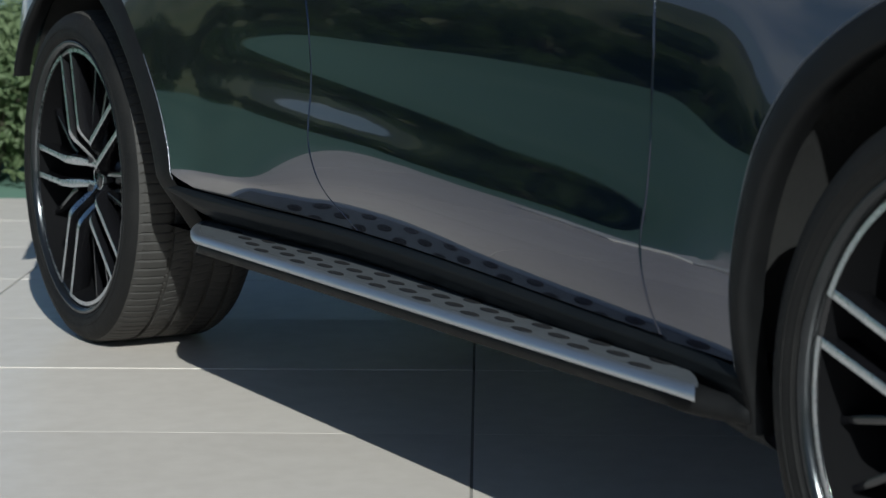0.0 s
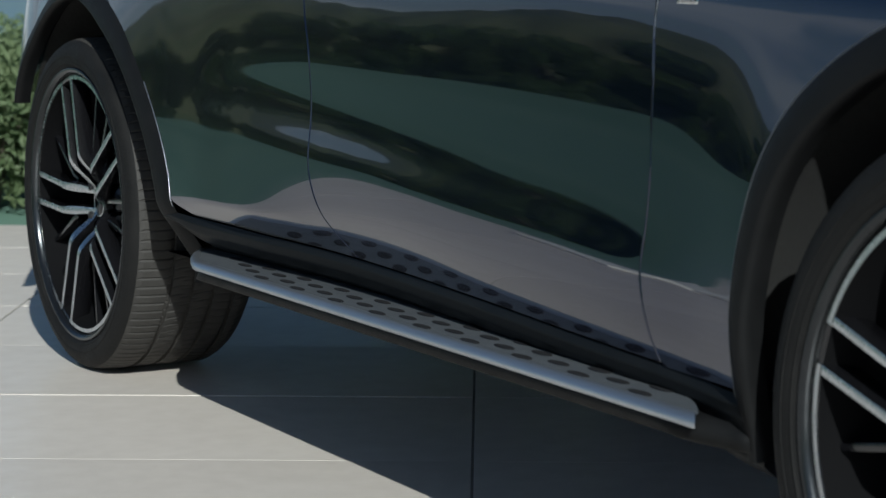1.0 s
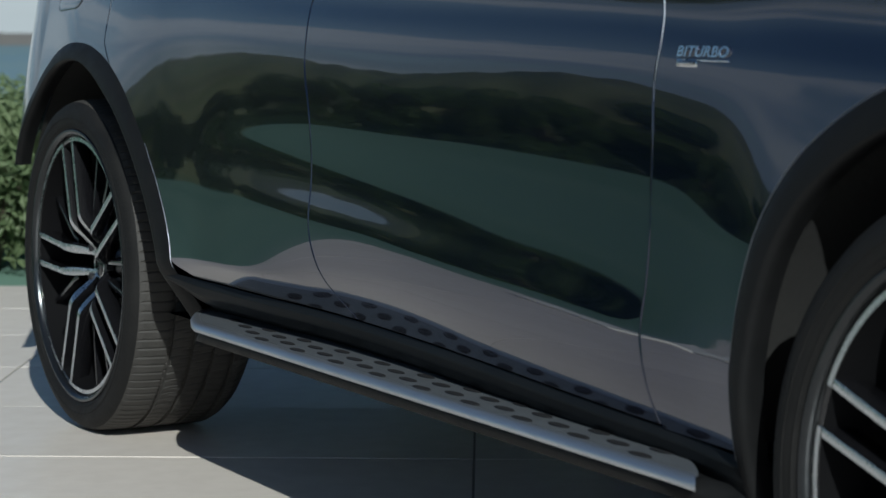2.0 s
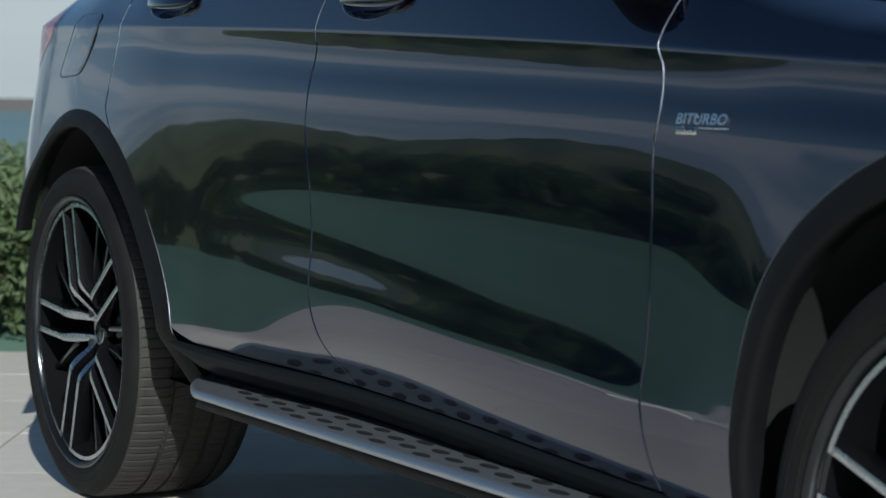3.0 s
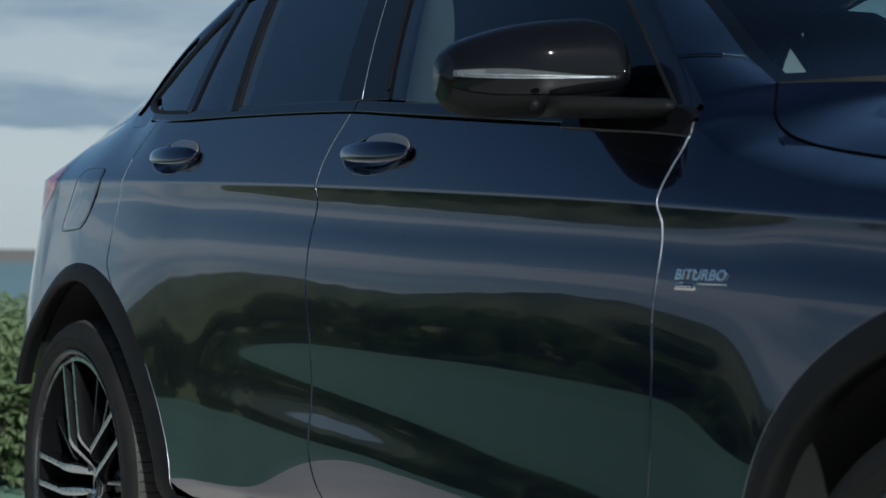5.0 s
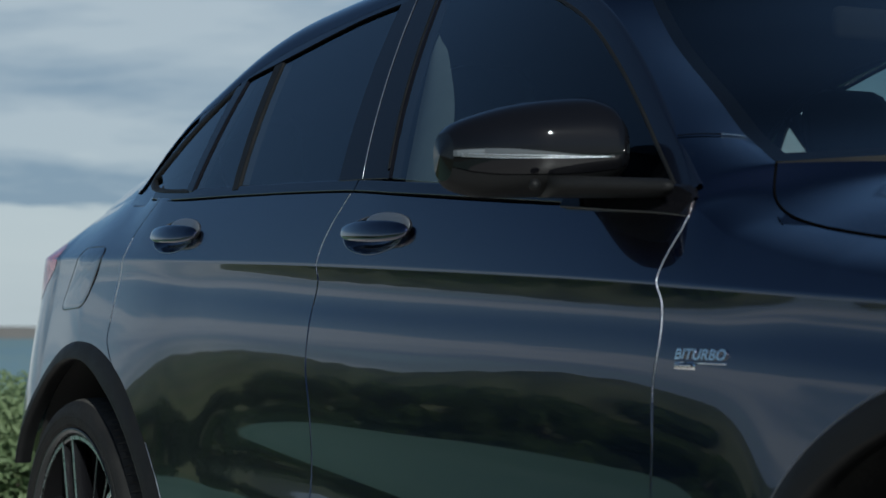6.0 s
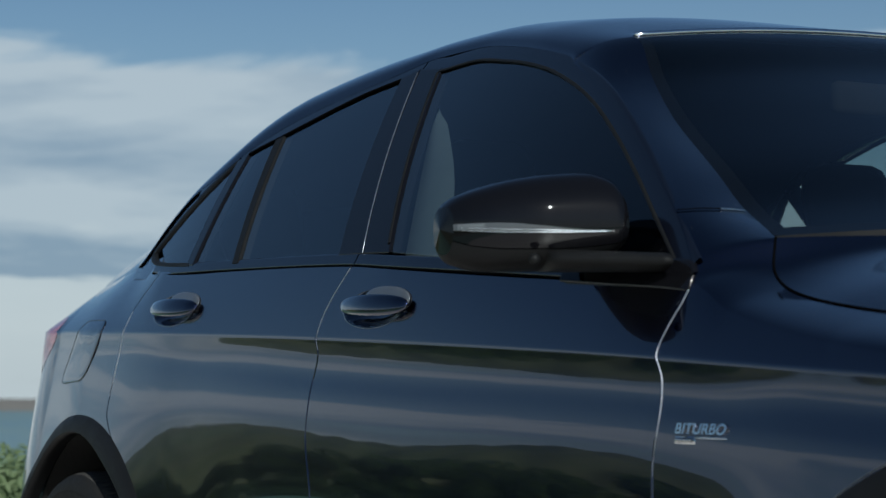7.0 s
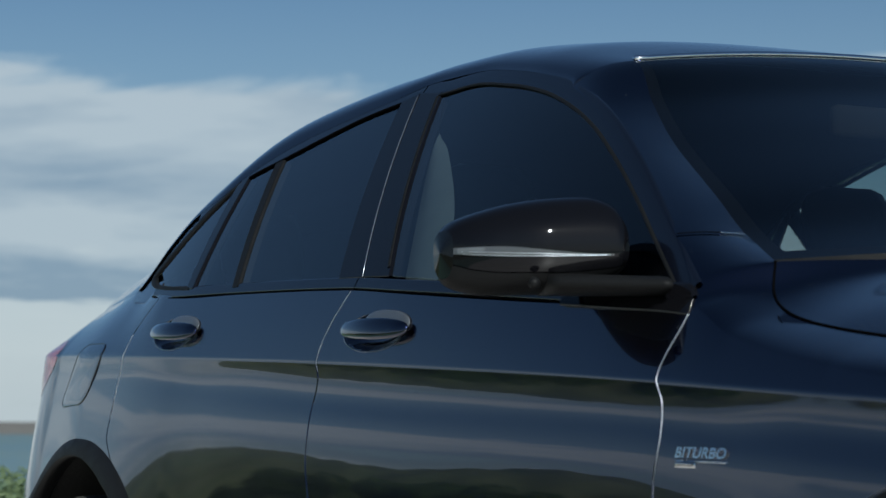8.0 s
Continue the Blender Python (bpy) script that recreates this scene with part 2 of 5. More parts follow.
def grid(fn, nu, nv, keep=None, bm=None):
    """A sheet of nu x nv cells of fn(u, v)."""
    bm = bm or bmesh.new()
    vs = [[bm.verts.new(fn(i / nu, j / nv)) for j in range(nv + 1)] for i in range(nu + 1)]
    for i in range(nu):
        for j in range(nv):
            q = (vs[i][j], vs[i + 1][j], vs[i + 1][j + 1], vs[i][j + 1])
            if keep is None or keep(sum((w.co for w in q), Vector()) / 4):
                bm.faces.new(q)
    return bm, vs


def fold(bm, inner, edge, depth, keep=None):
    """A rounded edge that turns inwards: edge and inner are rows of verts, depth the inward way."""
    rows = [[], [], [], []]
    for e, n in zip(edge, inner):
        out = (e.co - n.co)
        out = out.normalized() if out.length > 1e-9 else Vector((0, 0, 0))
        d = depth.normalized()
        rows[0].append(bm.verts.new(e.co))
        rows[1].append(bm.verts.new(e.co + out * 0.0016 + d * 0.0005))
        rows[2].append(bm.verts.new(e.co + out * 0.0034 + d * 0.0034))
        rows[3].append(bm.verts.new(e.co + out * 0.0036 + depth))
    for a, b in zip(rows, rows[1:]):
        for i in range(len(a) - 1):
            if keep is None or (keep(inner[i].co) and keep(inner[i + 1].co)):
                bm.faces.new((a[i], a[i + 1], b[i + 1], b[i]))


def panel(fn, nu, nv, side, keep=None, edges="lrtb"):
    bm, vs = grid(fn, nu, nv, keep)
    deep = Vector((0, -side * 0.022, 0))
    if "l" in edges:
        fold(bm, vs[1], vs[0], deep, keep)
    if "r" in edges:
        fold(bm, vs[-2], vs[-1], deep, keep)
    if "b" in edges:
        fold(bm, [c[1] for c in vs], [c[0] for c in vs], deep, keep)
    if "t" in edges:
        fold(bm, [c[-2] for c in vs], [c[-1] for c in vs], deep, keep)
    bm.verts.ensure_lookup_table()
    bmesh.ops.recalc_face_normals(bm, faces=bm.faces)
    # outward normals on the side
    tot = sum((f.normal.y * f.calc_area() for f in bm.faces))
    if tot * side < 0:
        bmesh.ops.reverse_faces(bm, faces=bm.faces)
    return bm


def lerp(a, b, t):
    return a + (b - a) * t


def table(pairs):
    """A smooth curve through pairs."""
    xs = np.array([p[0] for p in pairs], float)
    ys = np.array([p[1] for p in pairs], float)
    h = np.diff(xs)
    d = np.diff(ys) / h
    m = np.zeros(len(xs))
    m[0], m[-1] = d[0], d[-1]
    for i in range(1, len(xs) - 1):
        m[i] = 0 if d[i - 1] * d[i] <= 0 else 2 * d[i - 1] * d[i] / (d[i - 1] + d[i])

    def f(x):
        if x <= xs[0]:
            return float(ys[0])
        if x >= xs[-1]:
            return float(ys[-1])
        i = int(np.searchsorted(xs, x) - 1)
        t = (x - xs[i]) / h[i]
        return float((2 * t ** 3 - 3 * t ** 2 + 1) * ys[i] + (t ** 3 - 2 * t ** 2 + t) * h[i] * m[i]
                     + (-2 * t ** 3 + 3 * t ** 2) * ys[i + 1] + (t ** 3 - t ** 2) * h[i] * m[i + 1])
    return f


def smooth01(t):
    t = min(1.0, max(0.0, t))
    return t * t * (3 - 2 * t)


def box(bm, lo, hi, bevel=0.0, rot=None, at=None):
    m = Matrix.Translation([(a + b) / 2 for a, b in zip(lo, hi)]) @ Matrix.Diagonal((*[b - a for a, b in zip(lo, hi)], 1))
    if rot is not None:
        m = Matrix.Translation(at) @ rot @ Matrix.Translation(-Vector(at)) @ m
    g = bmesh.ops.create_cube(bm, size=1.0, matrix=m)
    if bevel:
        es = list({e for v in g["verts"] for e in v.link_edges})
        bmesh.ops.bevel(bm, geom=es, offset=bevel, segments=2, affect="EDGES", profile=0.5)
    return bm


def tube(bm, path, radius, n=8, flat=1.0):
    """A rod along path; radius a number or a function of 0..1."""
    rings = []
    for i, p in enumerate(path):
        p = Vector(p)
        a = Vector(path[max(0, i - 1)])
        b = Vector(path[min(len(path) - 1, i + 1)])
        t = (b - a).normalized()
        s = t.cross(Vector((0, 0, 1)))
        s = s.normalized() if s.length > 1e-4 else Vector((1, 0, 0))
        w = s.cross(t)
        r = radius(i / (len(path) - 1)) if callable(radius) else radius
        rings.append([bm.verts.new(p + s * r * math.cos(2 * math.pi * k / n) + w * r * flat * math.sin(2 * math.pi * k / n)) for k in range(n)])
    for a, b in zip(rings, rings[1:]):
        for k in range(n):
            bm.faces.new((a[k], a[(k + 1) % n], b[(k + 1) % n], b[k]))
    bm.faces.new(rings[0][::-1])
    bm.faces.new(rings[-1])
    return bm


def revolve(profile, n, bm=None, dent=None):
    """Turn a profile of (radius, y) round the y axis."""
    bm = bm or bmesh.new()
    rings = []
    for k in range(n):
        a = 2 * math.pi * k / n
        ring = []
        for j, (r, y) in enumerate(profile):
            rr = r - (dent(j, k) if dent else 0.0)
            ring.append(bm.verts.new((rr * math.cos(a), y, rr * math.sin(a))))
        rings.append(ring)
    for k in range(n):
        a, b = rings[k], rings[(k + 1) % n]
        for j in range(len(profile) - 1):
            bm.faces.new((a[j], b[j], b[j + 1], a[j + 1]))
    return bm

# ================================================================ the car
# rear axle at x = 0, front axle at x = 2.873, nose towards +x; side = -1 is the car's right flank
AXLE, ARCH_Z = 2.873, 0.358
car = tagged(new("car"), "dark blue sport utility coupe parked on pale slabs", "car")

crease_z = table([(-1.0, 1.06), (-0.3, 1.05), (0.4, 1.03), (1.2, 1.004), (2.24, 0.960), (3.2, 0.90), (3.7, 0.84)])
plan = table([(-0.3, 0.868), (0.0, 0.896), (0.5, 0.912), (1.2, 0.912), (2.2, 0.907), (2.8, 0.898), (3.15, 0.885)])
belt_z = table([(-1.0, 1.12), (-0.5, 1.15), (-0.2, 1.165), (0.05, 1.18), (0.2, 1.172), (0.35, 1.161), (0.735, 1.152), (1.235, 1.137), (1.424, 1.124),
                (2.053, 1.077), (2.246, 1.060), (2.35, 1.016), (2.6, 0.968), (3.0, 0.930), (3.3, 0.915), (3.7, 0.865)])
REAR_X, REAR_L, NOSE_X, NOSE_L = -0.3, 0.70, 3.15, 0.58


def cabin(x, z):
    """Half width of the cabin's side at a height."""
    d = z - 1.12
    return 0.885 - d * 0.488 - d * d * 0.35 - 0.045 * max(0.0, (x - 1.3) / 0.9) ** 2 - 0.10 * max(0.0, (0.6 - x) / 0.9) ** 2


belt_w = table([(-0.5, 0.715), (-0.2, 0.770), (0.1, 0.815), (0.35, 0.861), (0.735, 0.872), (1.235, 0.880), (1.424, 0.884), (2.053, 0.877), (2.246, 0.869), (2.35, 0.878),
                (2.6, 0.890), (3.0, 0.876), (3.3, 0.845)])

# how the flank leans, in degrees up from level: for each line along the body its depth below the crease and its lean
LINES = []
# under the crease
LINES.append((table([(0.3, 0.0), (0.67, 0.017), (0.86, 0.01), (1.18, 0.0), (1.84, -0.004), (2.52, 0.01)]),
              table([(0.3, 4.0), (0.67, 1.5), (0.86, -0.3), (1.18, -1.5), (1.84, -1.6), (2.39, 0.2), (2.52, 1.5)])))
# foot of the crease roll
LINES.append((table([(0.3, 0.022), (0.86, 0.022), (1.18, 0.029), (1.84, 0.033), (2.33, 0.032), (2.45, 0.02), (2.52, 0.013)]),
              table([(0.3, 6.0), (0.67, 1.5), (2.33, 1.8), (2.52, 1.6)])))
# upper shoulder
LINES.append((table([(0.25, 0.06), (1.2, 0.079), (1.49, 0.08), (1.85, 0.073), (2.21, 0.069), (2.4, 0.076), (2.51, 0.068)]),
              table([(0.25, 11.5), (0.51, 11.5), (1.2, 12.1), (1.49, 11.4), (2.21, 9.7), (2.51, 10.3)])))
# shoulder
LINES.append((table([(0.15, 0.19), (0.54, 0.132), (1.21, 0.12), (1.86, 0.118), (2.22, 0.112), (2.47, 0.113)]),
              table([(0.15, 10.0), (0.54, 8.5), (2.22, 5.5), (2.47, 6.0)])))
# shoulder foot
LINES.append((table([(0.12, 0.4), (0.41, 0.221), (0.56, 0.18), (0.7, 0.162), (0.91, 0.161), (1.51, 0.169), (1.78, 0.152), (2.01, 0.147), (2.21, 0.147), (2.29, 0.15), (2.41, 0.167), (2.43, 0.208), (2.46, 0.257)]),
              table([(0.12, 7.0), (0.41, 5.0), (0.56, 4.0), (0.91, 3.7), (1.51, 3.8), (2.01, 3.5), (2.41, 4.1), (2.43, 5.1), (2.46, 5.8)])))
# mid door
LINES.append((table([(0.15, 0.46), (0.58, 0.304), (0.72, 0.316), (0.91, 0.307), (1.0, 0.288), (1.23, 0.269), (1.52, 0.265), (1.79, 0.255), (2.22, 0.25), (2.3, 0.259), (2.36, 0.288), (2.41, 0.315)]),
              table([(0.15, 5.0), (0.72, 2.7), (0.91, 0.8), (1.0, 0.6), (2.3, 1.8), (2.41, 3.3)])))
# door hollow, top
LINES.append((table([(0.72, 0.327), (1.0, 0.308), (1.23, 0.306), (1.52, 0.313), (1.79, 0.316), (2.22, 0.332), (2.3, 0.347), (2.42, 0.358)]),
              table([(0.72, 2.7), (0.91, 0.8), (1.0, -0.2), (1.23, -1.2), (1.52, -1.2), (1.79, -0.6), (2.22, 0.7), (2.3, 1.3), (2.42, 1.8)])))
# door hollow
LINES.append((table([(0.72, 0.348), (0.91, 0.319), (1.0, 0.327), (1.7, 0.374), (1.87, 0.388), (2.03, 0.393), (2.17, 0.405), (2.26, 0.428), (2.33, 0.401)]),
              table([(0.72, 3.3), (0.91, 1.0), (1.0, 1.2), (1.87, 3.3), (2.17, 4.0), (2.26, 4.7), (2.33, 2.2)])))
# lower swell
LINES.append((table([(0.67, 0.396), (0.76, 0.399), (0.93, 0.398), (1.06, 0.406), (1.24, 0.405), (1.43, 0.409), (1.57, 0.418), (2.03, 0.428), (2.18, 0.439), (2.26, 0.439), (2.33, 0.422)]),
              table([(0.67, 3.7), (0.76, 5.6), (0.93, 6.6), (1.24, 8.4), (1.43, 8.4), (1.71, 6.6), (2.03, 6.3), (2.18, 5.7), (2.26, 4.7), (2.33, 2.2)])))
# swell foot
LINES.append((table([(0.68, 0.426), (0.94, 0.431), (1.25, 0.44), (1.44, 0.438), (1.54, 0.445), (1.72, 0.452), (2.04, 0.458), (2.18, 0.463), (2.26, 0.448), (2.33, 0.44)]),
              table([(0.68, 2.6), (1.25, 3.5), (1.54, 4.7), (2.18, 5.5), (2.26, 4.7), (2.33, 1.6)])))
# skirt
LINES.append((table([(0.5, 0.608), (0.75, 0.567), (0.95, 0.556), (1.11, 0.509), (1.25, 0.468), (1.38, 0.452), (1.54, 0.452), (1.72, 0.458), (2.04, 0.463), (2.18, 0.468), (2.38, 0.464)]),
              table([(0.5, -2.0), (0.75, 4.4), (0.95, 2.7), (1.11, -1.5), (1.25, -2.3), (2.38, 2.1)])))
# lower skirt
LINES.append((table([(0.5, 0.614), (0.75, 0.571), (0.95, 0.56), (1.11, 0.532), (1.24, 0.501), (1.53, 0.485), (1.71, 0.49), (2.04, 0.497), (2.18, 0.501), (2.26, 0.493), (2.38, 0.489)]),
              table([(0.5, -7.0), (0.75, 0.2), (0.95, -3.0), (1.11, -6.4), (1.24, -6.7), (2.04, -3.9), (2.18, -3.2), (2.38, -3.0)])))
# tuck above the sill
LINES.append((table([(0.5, 0.62), (0.75, 0.574), (0.95, 0.563), (1.21, 0.556), (1.5, 0.545), (1.77, 0.557), (2.22, 0.564), (2.36, 0.564)]),
              table([(0.5, -27.0), (0.75, -33.3), (0.95, -34.2), (1.21, -28.7), (1.5, -23.1), (2.02, -16.8), (2.22, -15.7), (2.36, -10.6)])))
DEPTHS = np.linspace(0, 0.85, 341)
STATIONS = np.linspace(-0.3, 3.2, 176)


def lean_profile(x):
    """Sideways swell at all depths below the crease, at one station."""
    pts = []
    for depth, lean in LINES:
        d = depth(x)
        if pts:
            d = max(d, pts[-1][0] + 0.003)
        pts.append((d, lean(x)))
    pts.append((pts[-1][0] + 0.05, pts[-1][1] - 4))
    pts.append((0.95, pts[-1][1]))
    f = table(pts)
    slope = np.array([math.tan(radians(f(s))) for s in DEPTHS])
    return np.concatenate(([0.0], np.cumsum((slope[1:] + slope[:-1]) / 2 * np.diff(DEPTHS))))


SWELL = np.array([lean_profile(x) for x in STATIONS])
for _ in range(8):
    SWELL[1:-1] = SWELL[:-2] * 0.25 + SWELL[1:-1] * 0.5 + SWELL[2:] * 0.25


def bulge(x, depth):
    i = min(max((x + 0.3) / 0.02, 0.0), 174.999)
    j = min(max(depth / 0.0025, 0.0), 339.999)
    a, b = int(i), int(j)
    return float(lerp(lerp(SWELL[a, b], SWELL[a, b + 1], j - b), lerp(SWELL[a + 1, b], SWELL[a + 1, b + 1], j - b), i - a))


def flank(x, z):
    """Half width of the body's side."""
    end = 1.0
    xx = x
    if x < REAR_X:
        end = math.sqrt(max(0.0, 1 - ((REAR_X - x) / REAR_L) ** 2))
        xx = REAR_X
    if x > NOSE_X:
        end = math.sqrt(max(0.0, 1 - ((x - NOSE_X) / NOSE_L) ** 2))
        xx = NOSE_X
    zc, oc = crease_z(x), plan(xx)
    s = z - zc
    if s >= 0:
        top = max(0.03, belt_z(x) - zc)
        t = min(1.3, s / top)
        o = oc - (oc - belt_w(x)) * (0.8 * t + 0.2 * t * t)
    else:
        o = oc + bulge(xx, -s)
    return o * end


lip_rear = table([(-0.2, 0.575), (0.09, 0.562), (0.35, 0.530), (0.62, 0.499), (0.87, 0.480), (1.11, 0.467), (1.35, 0.464), (2.7, 0.462)])
moulding_rear = table([(-0.2, 0.625), (0.164, 0.612), (0.38, 0.582), (0.53, 0.560), (0.726, 0.542), (0.916, 0.532), (1.12, 0.519), (1.33, 0.508), (1.57, 0.502), (2.7, 0.500)])


def arch_radii(cx, a):
    """Inner and outer radius of the arch moulding at an angle."""
    if cx == 0.0:
        return lip_rear(a), moulding_rear(a)
    k = smooth01((a - radians(128)) / radians(50))
    return 0.458 - 0.045 * k, 0.507 - 0.062 * k


def clear_of_arch(c, cx):
    dx, dz = c.x - cx, c.z - ARCH_Z
    lip, _ = arch_radii(cx, math.atan2(dz, dx) if dz > -0.1 else 0.0)
    return math.hypot(dx, dz) > lip + 0.014


def at_side(x, z, side, out=0.0):
    return Vector((x, side * (flank(x, z) + out), z))


gap_b = table([(0.380, 1.325), (0.402, 1.310), (0.469, 1.252), (0.554, 1.217), (0.642, 1.211), (0.739, 1.201), (0.844, 1.175), (0.924, 1.177), (0.978, 1.187), (1.004, 1.178), (1.028, 1.183), (1.071, 1.207), (1.108, 1.239), (1.137, 1.265), (1.170, 1.290)])
gap_a = table([(0.350, 2.256), (0.370, 2.250), (0.408, 2.237), (0.498, 2.224), (0.552, 2.229), (0.636, 2.234), (0.741, 2.234), (0.823, 2.230), (0.884, 2.236), (0.929, 2.234), (0.966, 2.219), (0.982, 2.222), (1.0, 2.229), (1.014, 2.235), (1.031, 2.243), (1.046, 2.247), (1.060, 2.251), (1.090, 2.256)])
gap_q = table([(0.36, 0.750), (0.41, 0.690), (0.442, 0.600), (0.55, 0.500), (0.62, 0.450), (0.70, 0.385), (0.76, 0.325), (0.80, 0.270), (0.84, 0.218), (0.868, 0.195), (0.952, 0.200), (1.024, 0.208), (1.082, 0.222), (1.158, 0.300)])
sill_z = table([(0.60, 0.412), (0.69, 0.409), (0.92, 0.404), (1.278, 0.398), (1.73, 0.388), (2.0, 0.378), (2.23, 0.370), (2.45, 0.360)])
GAP = 0.0030


def rise(low, x, high, v):
    """A height between two edges, with a mesh row lying on the crease."""
    zc = crease_z(x)
    return lerp(low, zc, v / 0.8) if v < 0.8 else lerp(zc, high, (v - 0.8) / 0.2)


def door_panel(x_rear, x_front, side, nu, nv, cup):
    def fn(u, v):
        x = lerp(x_rear(0.75), x_front(0.75), u)
        for _ in range(4):
            z = rise(sill_z(x) + GAP, x, belt_z(x) - GAP, v)
            x = lerp(x_rear(z) + GAP, x_front(z) - GAP, u)
        return at_side(x, z, side)
    return panel(fn, nu, nv, side, keep=lambda c: math.hypot((c.x - cup[0] + 0.034) / 0.108, (c.z - cup[1] - 0.005) / 0.033) > 0.97)


# rows of (x, z) on the cabin's side
rail = table([(0.135, 1.235), (0.148, 1.274), (0.224, 1.332), (0.345, 1.378), (0.42, 1.412), (0.541, 1.448), (0.665, 1.473), (0.836, 1.497), (0.96, 1.511), (1.112, 1.527),
              (1.263, 1.525), (1.427, 1.504), (1.595, 1.466), (1.731, 1.414), (1.878, 1.337), (2.036, 1.243), (2.156, 1.160), (2.218, 1.101), (2.25, 1.062)])


tip_rail = table([(0.06, 1.180), (0.10, 1.192), (0.13, 1.225), (0.15, 1.262), (0.224, 1.332), (0.30, 1.361)])


def cab(x, z, side, out=0.0):
    return Vector((x, side * (cabin(x, z) + out), z))


def cab_sheet(xa, xb, low, high, side, nu, nv, out, edges=""):
    def fn(u, v):
        x = lerp(xa, xb, u)
        z = lerp(low(x), high(x), v)
        return cab(x, z, side, out)
    return panel(fn, nu, nv, side, edges=edges)


def slant_sheet(bl, br, tl, tr, side, out, top=None, nu=24, nv=12, edges="lrtb"):
    """A pane with slanted ends: foot and head corners (x, z); top(x) bends its head."""
    def fn(u, v):
        x0, z0 = lerp(bl[0], br[0], u), lerp(bl[1], br[1], u)
        x1, z1 = lerp(tl[0], tr[0], u), lerp(tl[1], tr[1], u)
        if top:
            z1 = top(x1)
        return cab(lerp(x0, x1, v), lerp(z0, z1, v), side, out)
    return panel(fn, nu, nv, side, edges=edges)


def strip(points, width, side, out, thick=0.006, flip=1):
    """A raised trim strip along (x, z) points on the cabin's side."""
    bm = bmesh.new()
    rows = []
    for i, (x, z) in enumerate(points):
        a, b = points[max(0, i - 1)], points[min(len(points) - 1, i + 1)]
        t = Vector((b[0] - a[0], b[1] - a[1])).normalized()
        nx, nz = -t.y * flip, t.x * flip
        w = width(i / (len(points) - 1)) if callable(width) else width
        row = []
        for k, o in ((0.0, out - 0.004), (0.0, out + thick * 0.7), (0.15, out + thick), (0.85, out + thick), (1.0, out + thick * 0.7), (1.0, out - 0.004)):
            row.append(bm.verts.new(cab(x + nx * w * k, z + nz * w * k, side, o)))
        rows.append(row)
    for a, b in zip(rows, rows[1:]):
        for k in range(5):
            bm.faces.new((a[k], a[k + 1], b[k + 1], b[k]))
    bmesh.ops.recalc_face_normals(bm, faces=bm.faces)
    return bm


front_head = table([(1.10, 1.500), (1.156, 1.494), (1.266, 1.497), (1.427, 1.477), (1.568, 1.447), (1.693, 1.406), (1.799, 1.360), (1.916, 1.294), (2.028, 1.219), (2.134, 1.138), (2.203, 1.083), (2.225, 1.066)])
rear_head = table([(0.16, 1.235), (0.20, 1.262), (0.24, 1.297), (0.314, 1.356), (0.42, 1.400), (0.583, 1.430), (0.779, 1.468), (0.877, 1.484), (1.004, 1.496), (1.06, 1.50)])


def ring_on_flank(bm, outline, side, lift, height):
    """A low pad on the flank with a given outline of (x, z)."""
    base = [bm.verts.new(at_side(x, z, side, lift)) for x, z in outline]
    cx, cz = sum(p[0] for p in outline) / len(outline), sum(p[1] for p in outline) / len(outline)
    top = [bm.verts.new(at_side(lerp(cx, x, 0.93), lerp(cz, z, 0.93), side, lift + height)) for x, z in outline]
    n = len(outline)
    for i in range(n):
        bm.faces.new((base[i], base[(i + 1) % n], top[(i + 1) % n], top[i]))
    bm.faces.new(top)
    bmesh.ops.recalc_face_normals(bm, faces=bm.faces)
    return bm


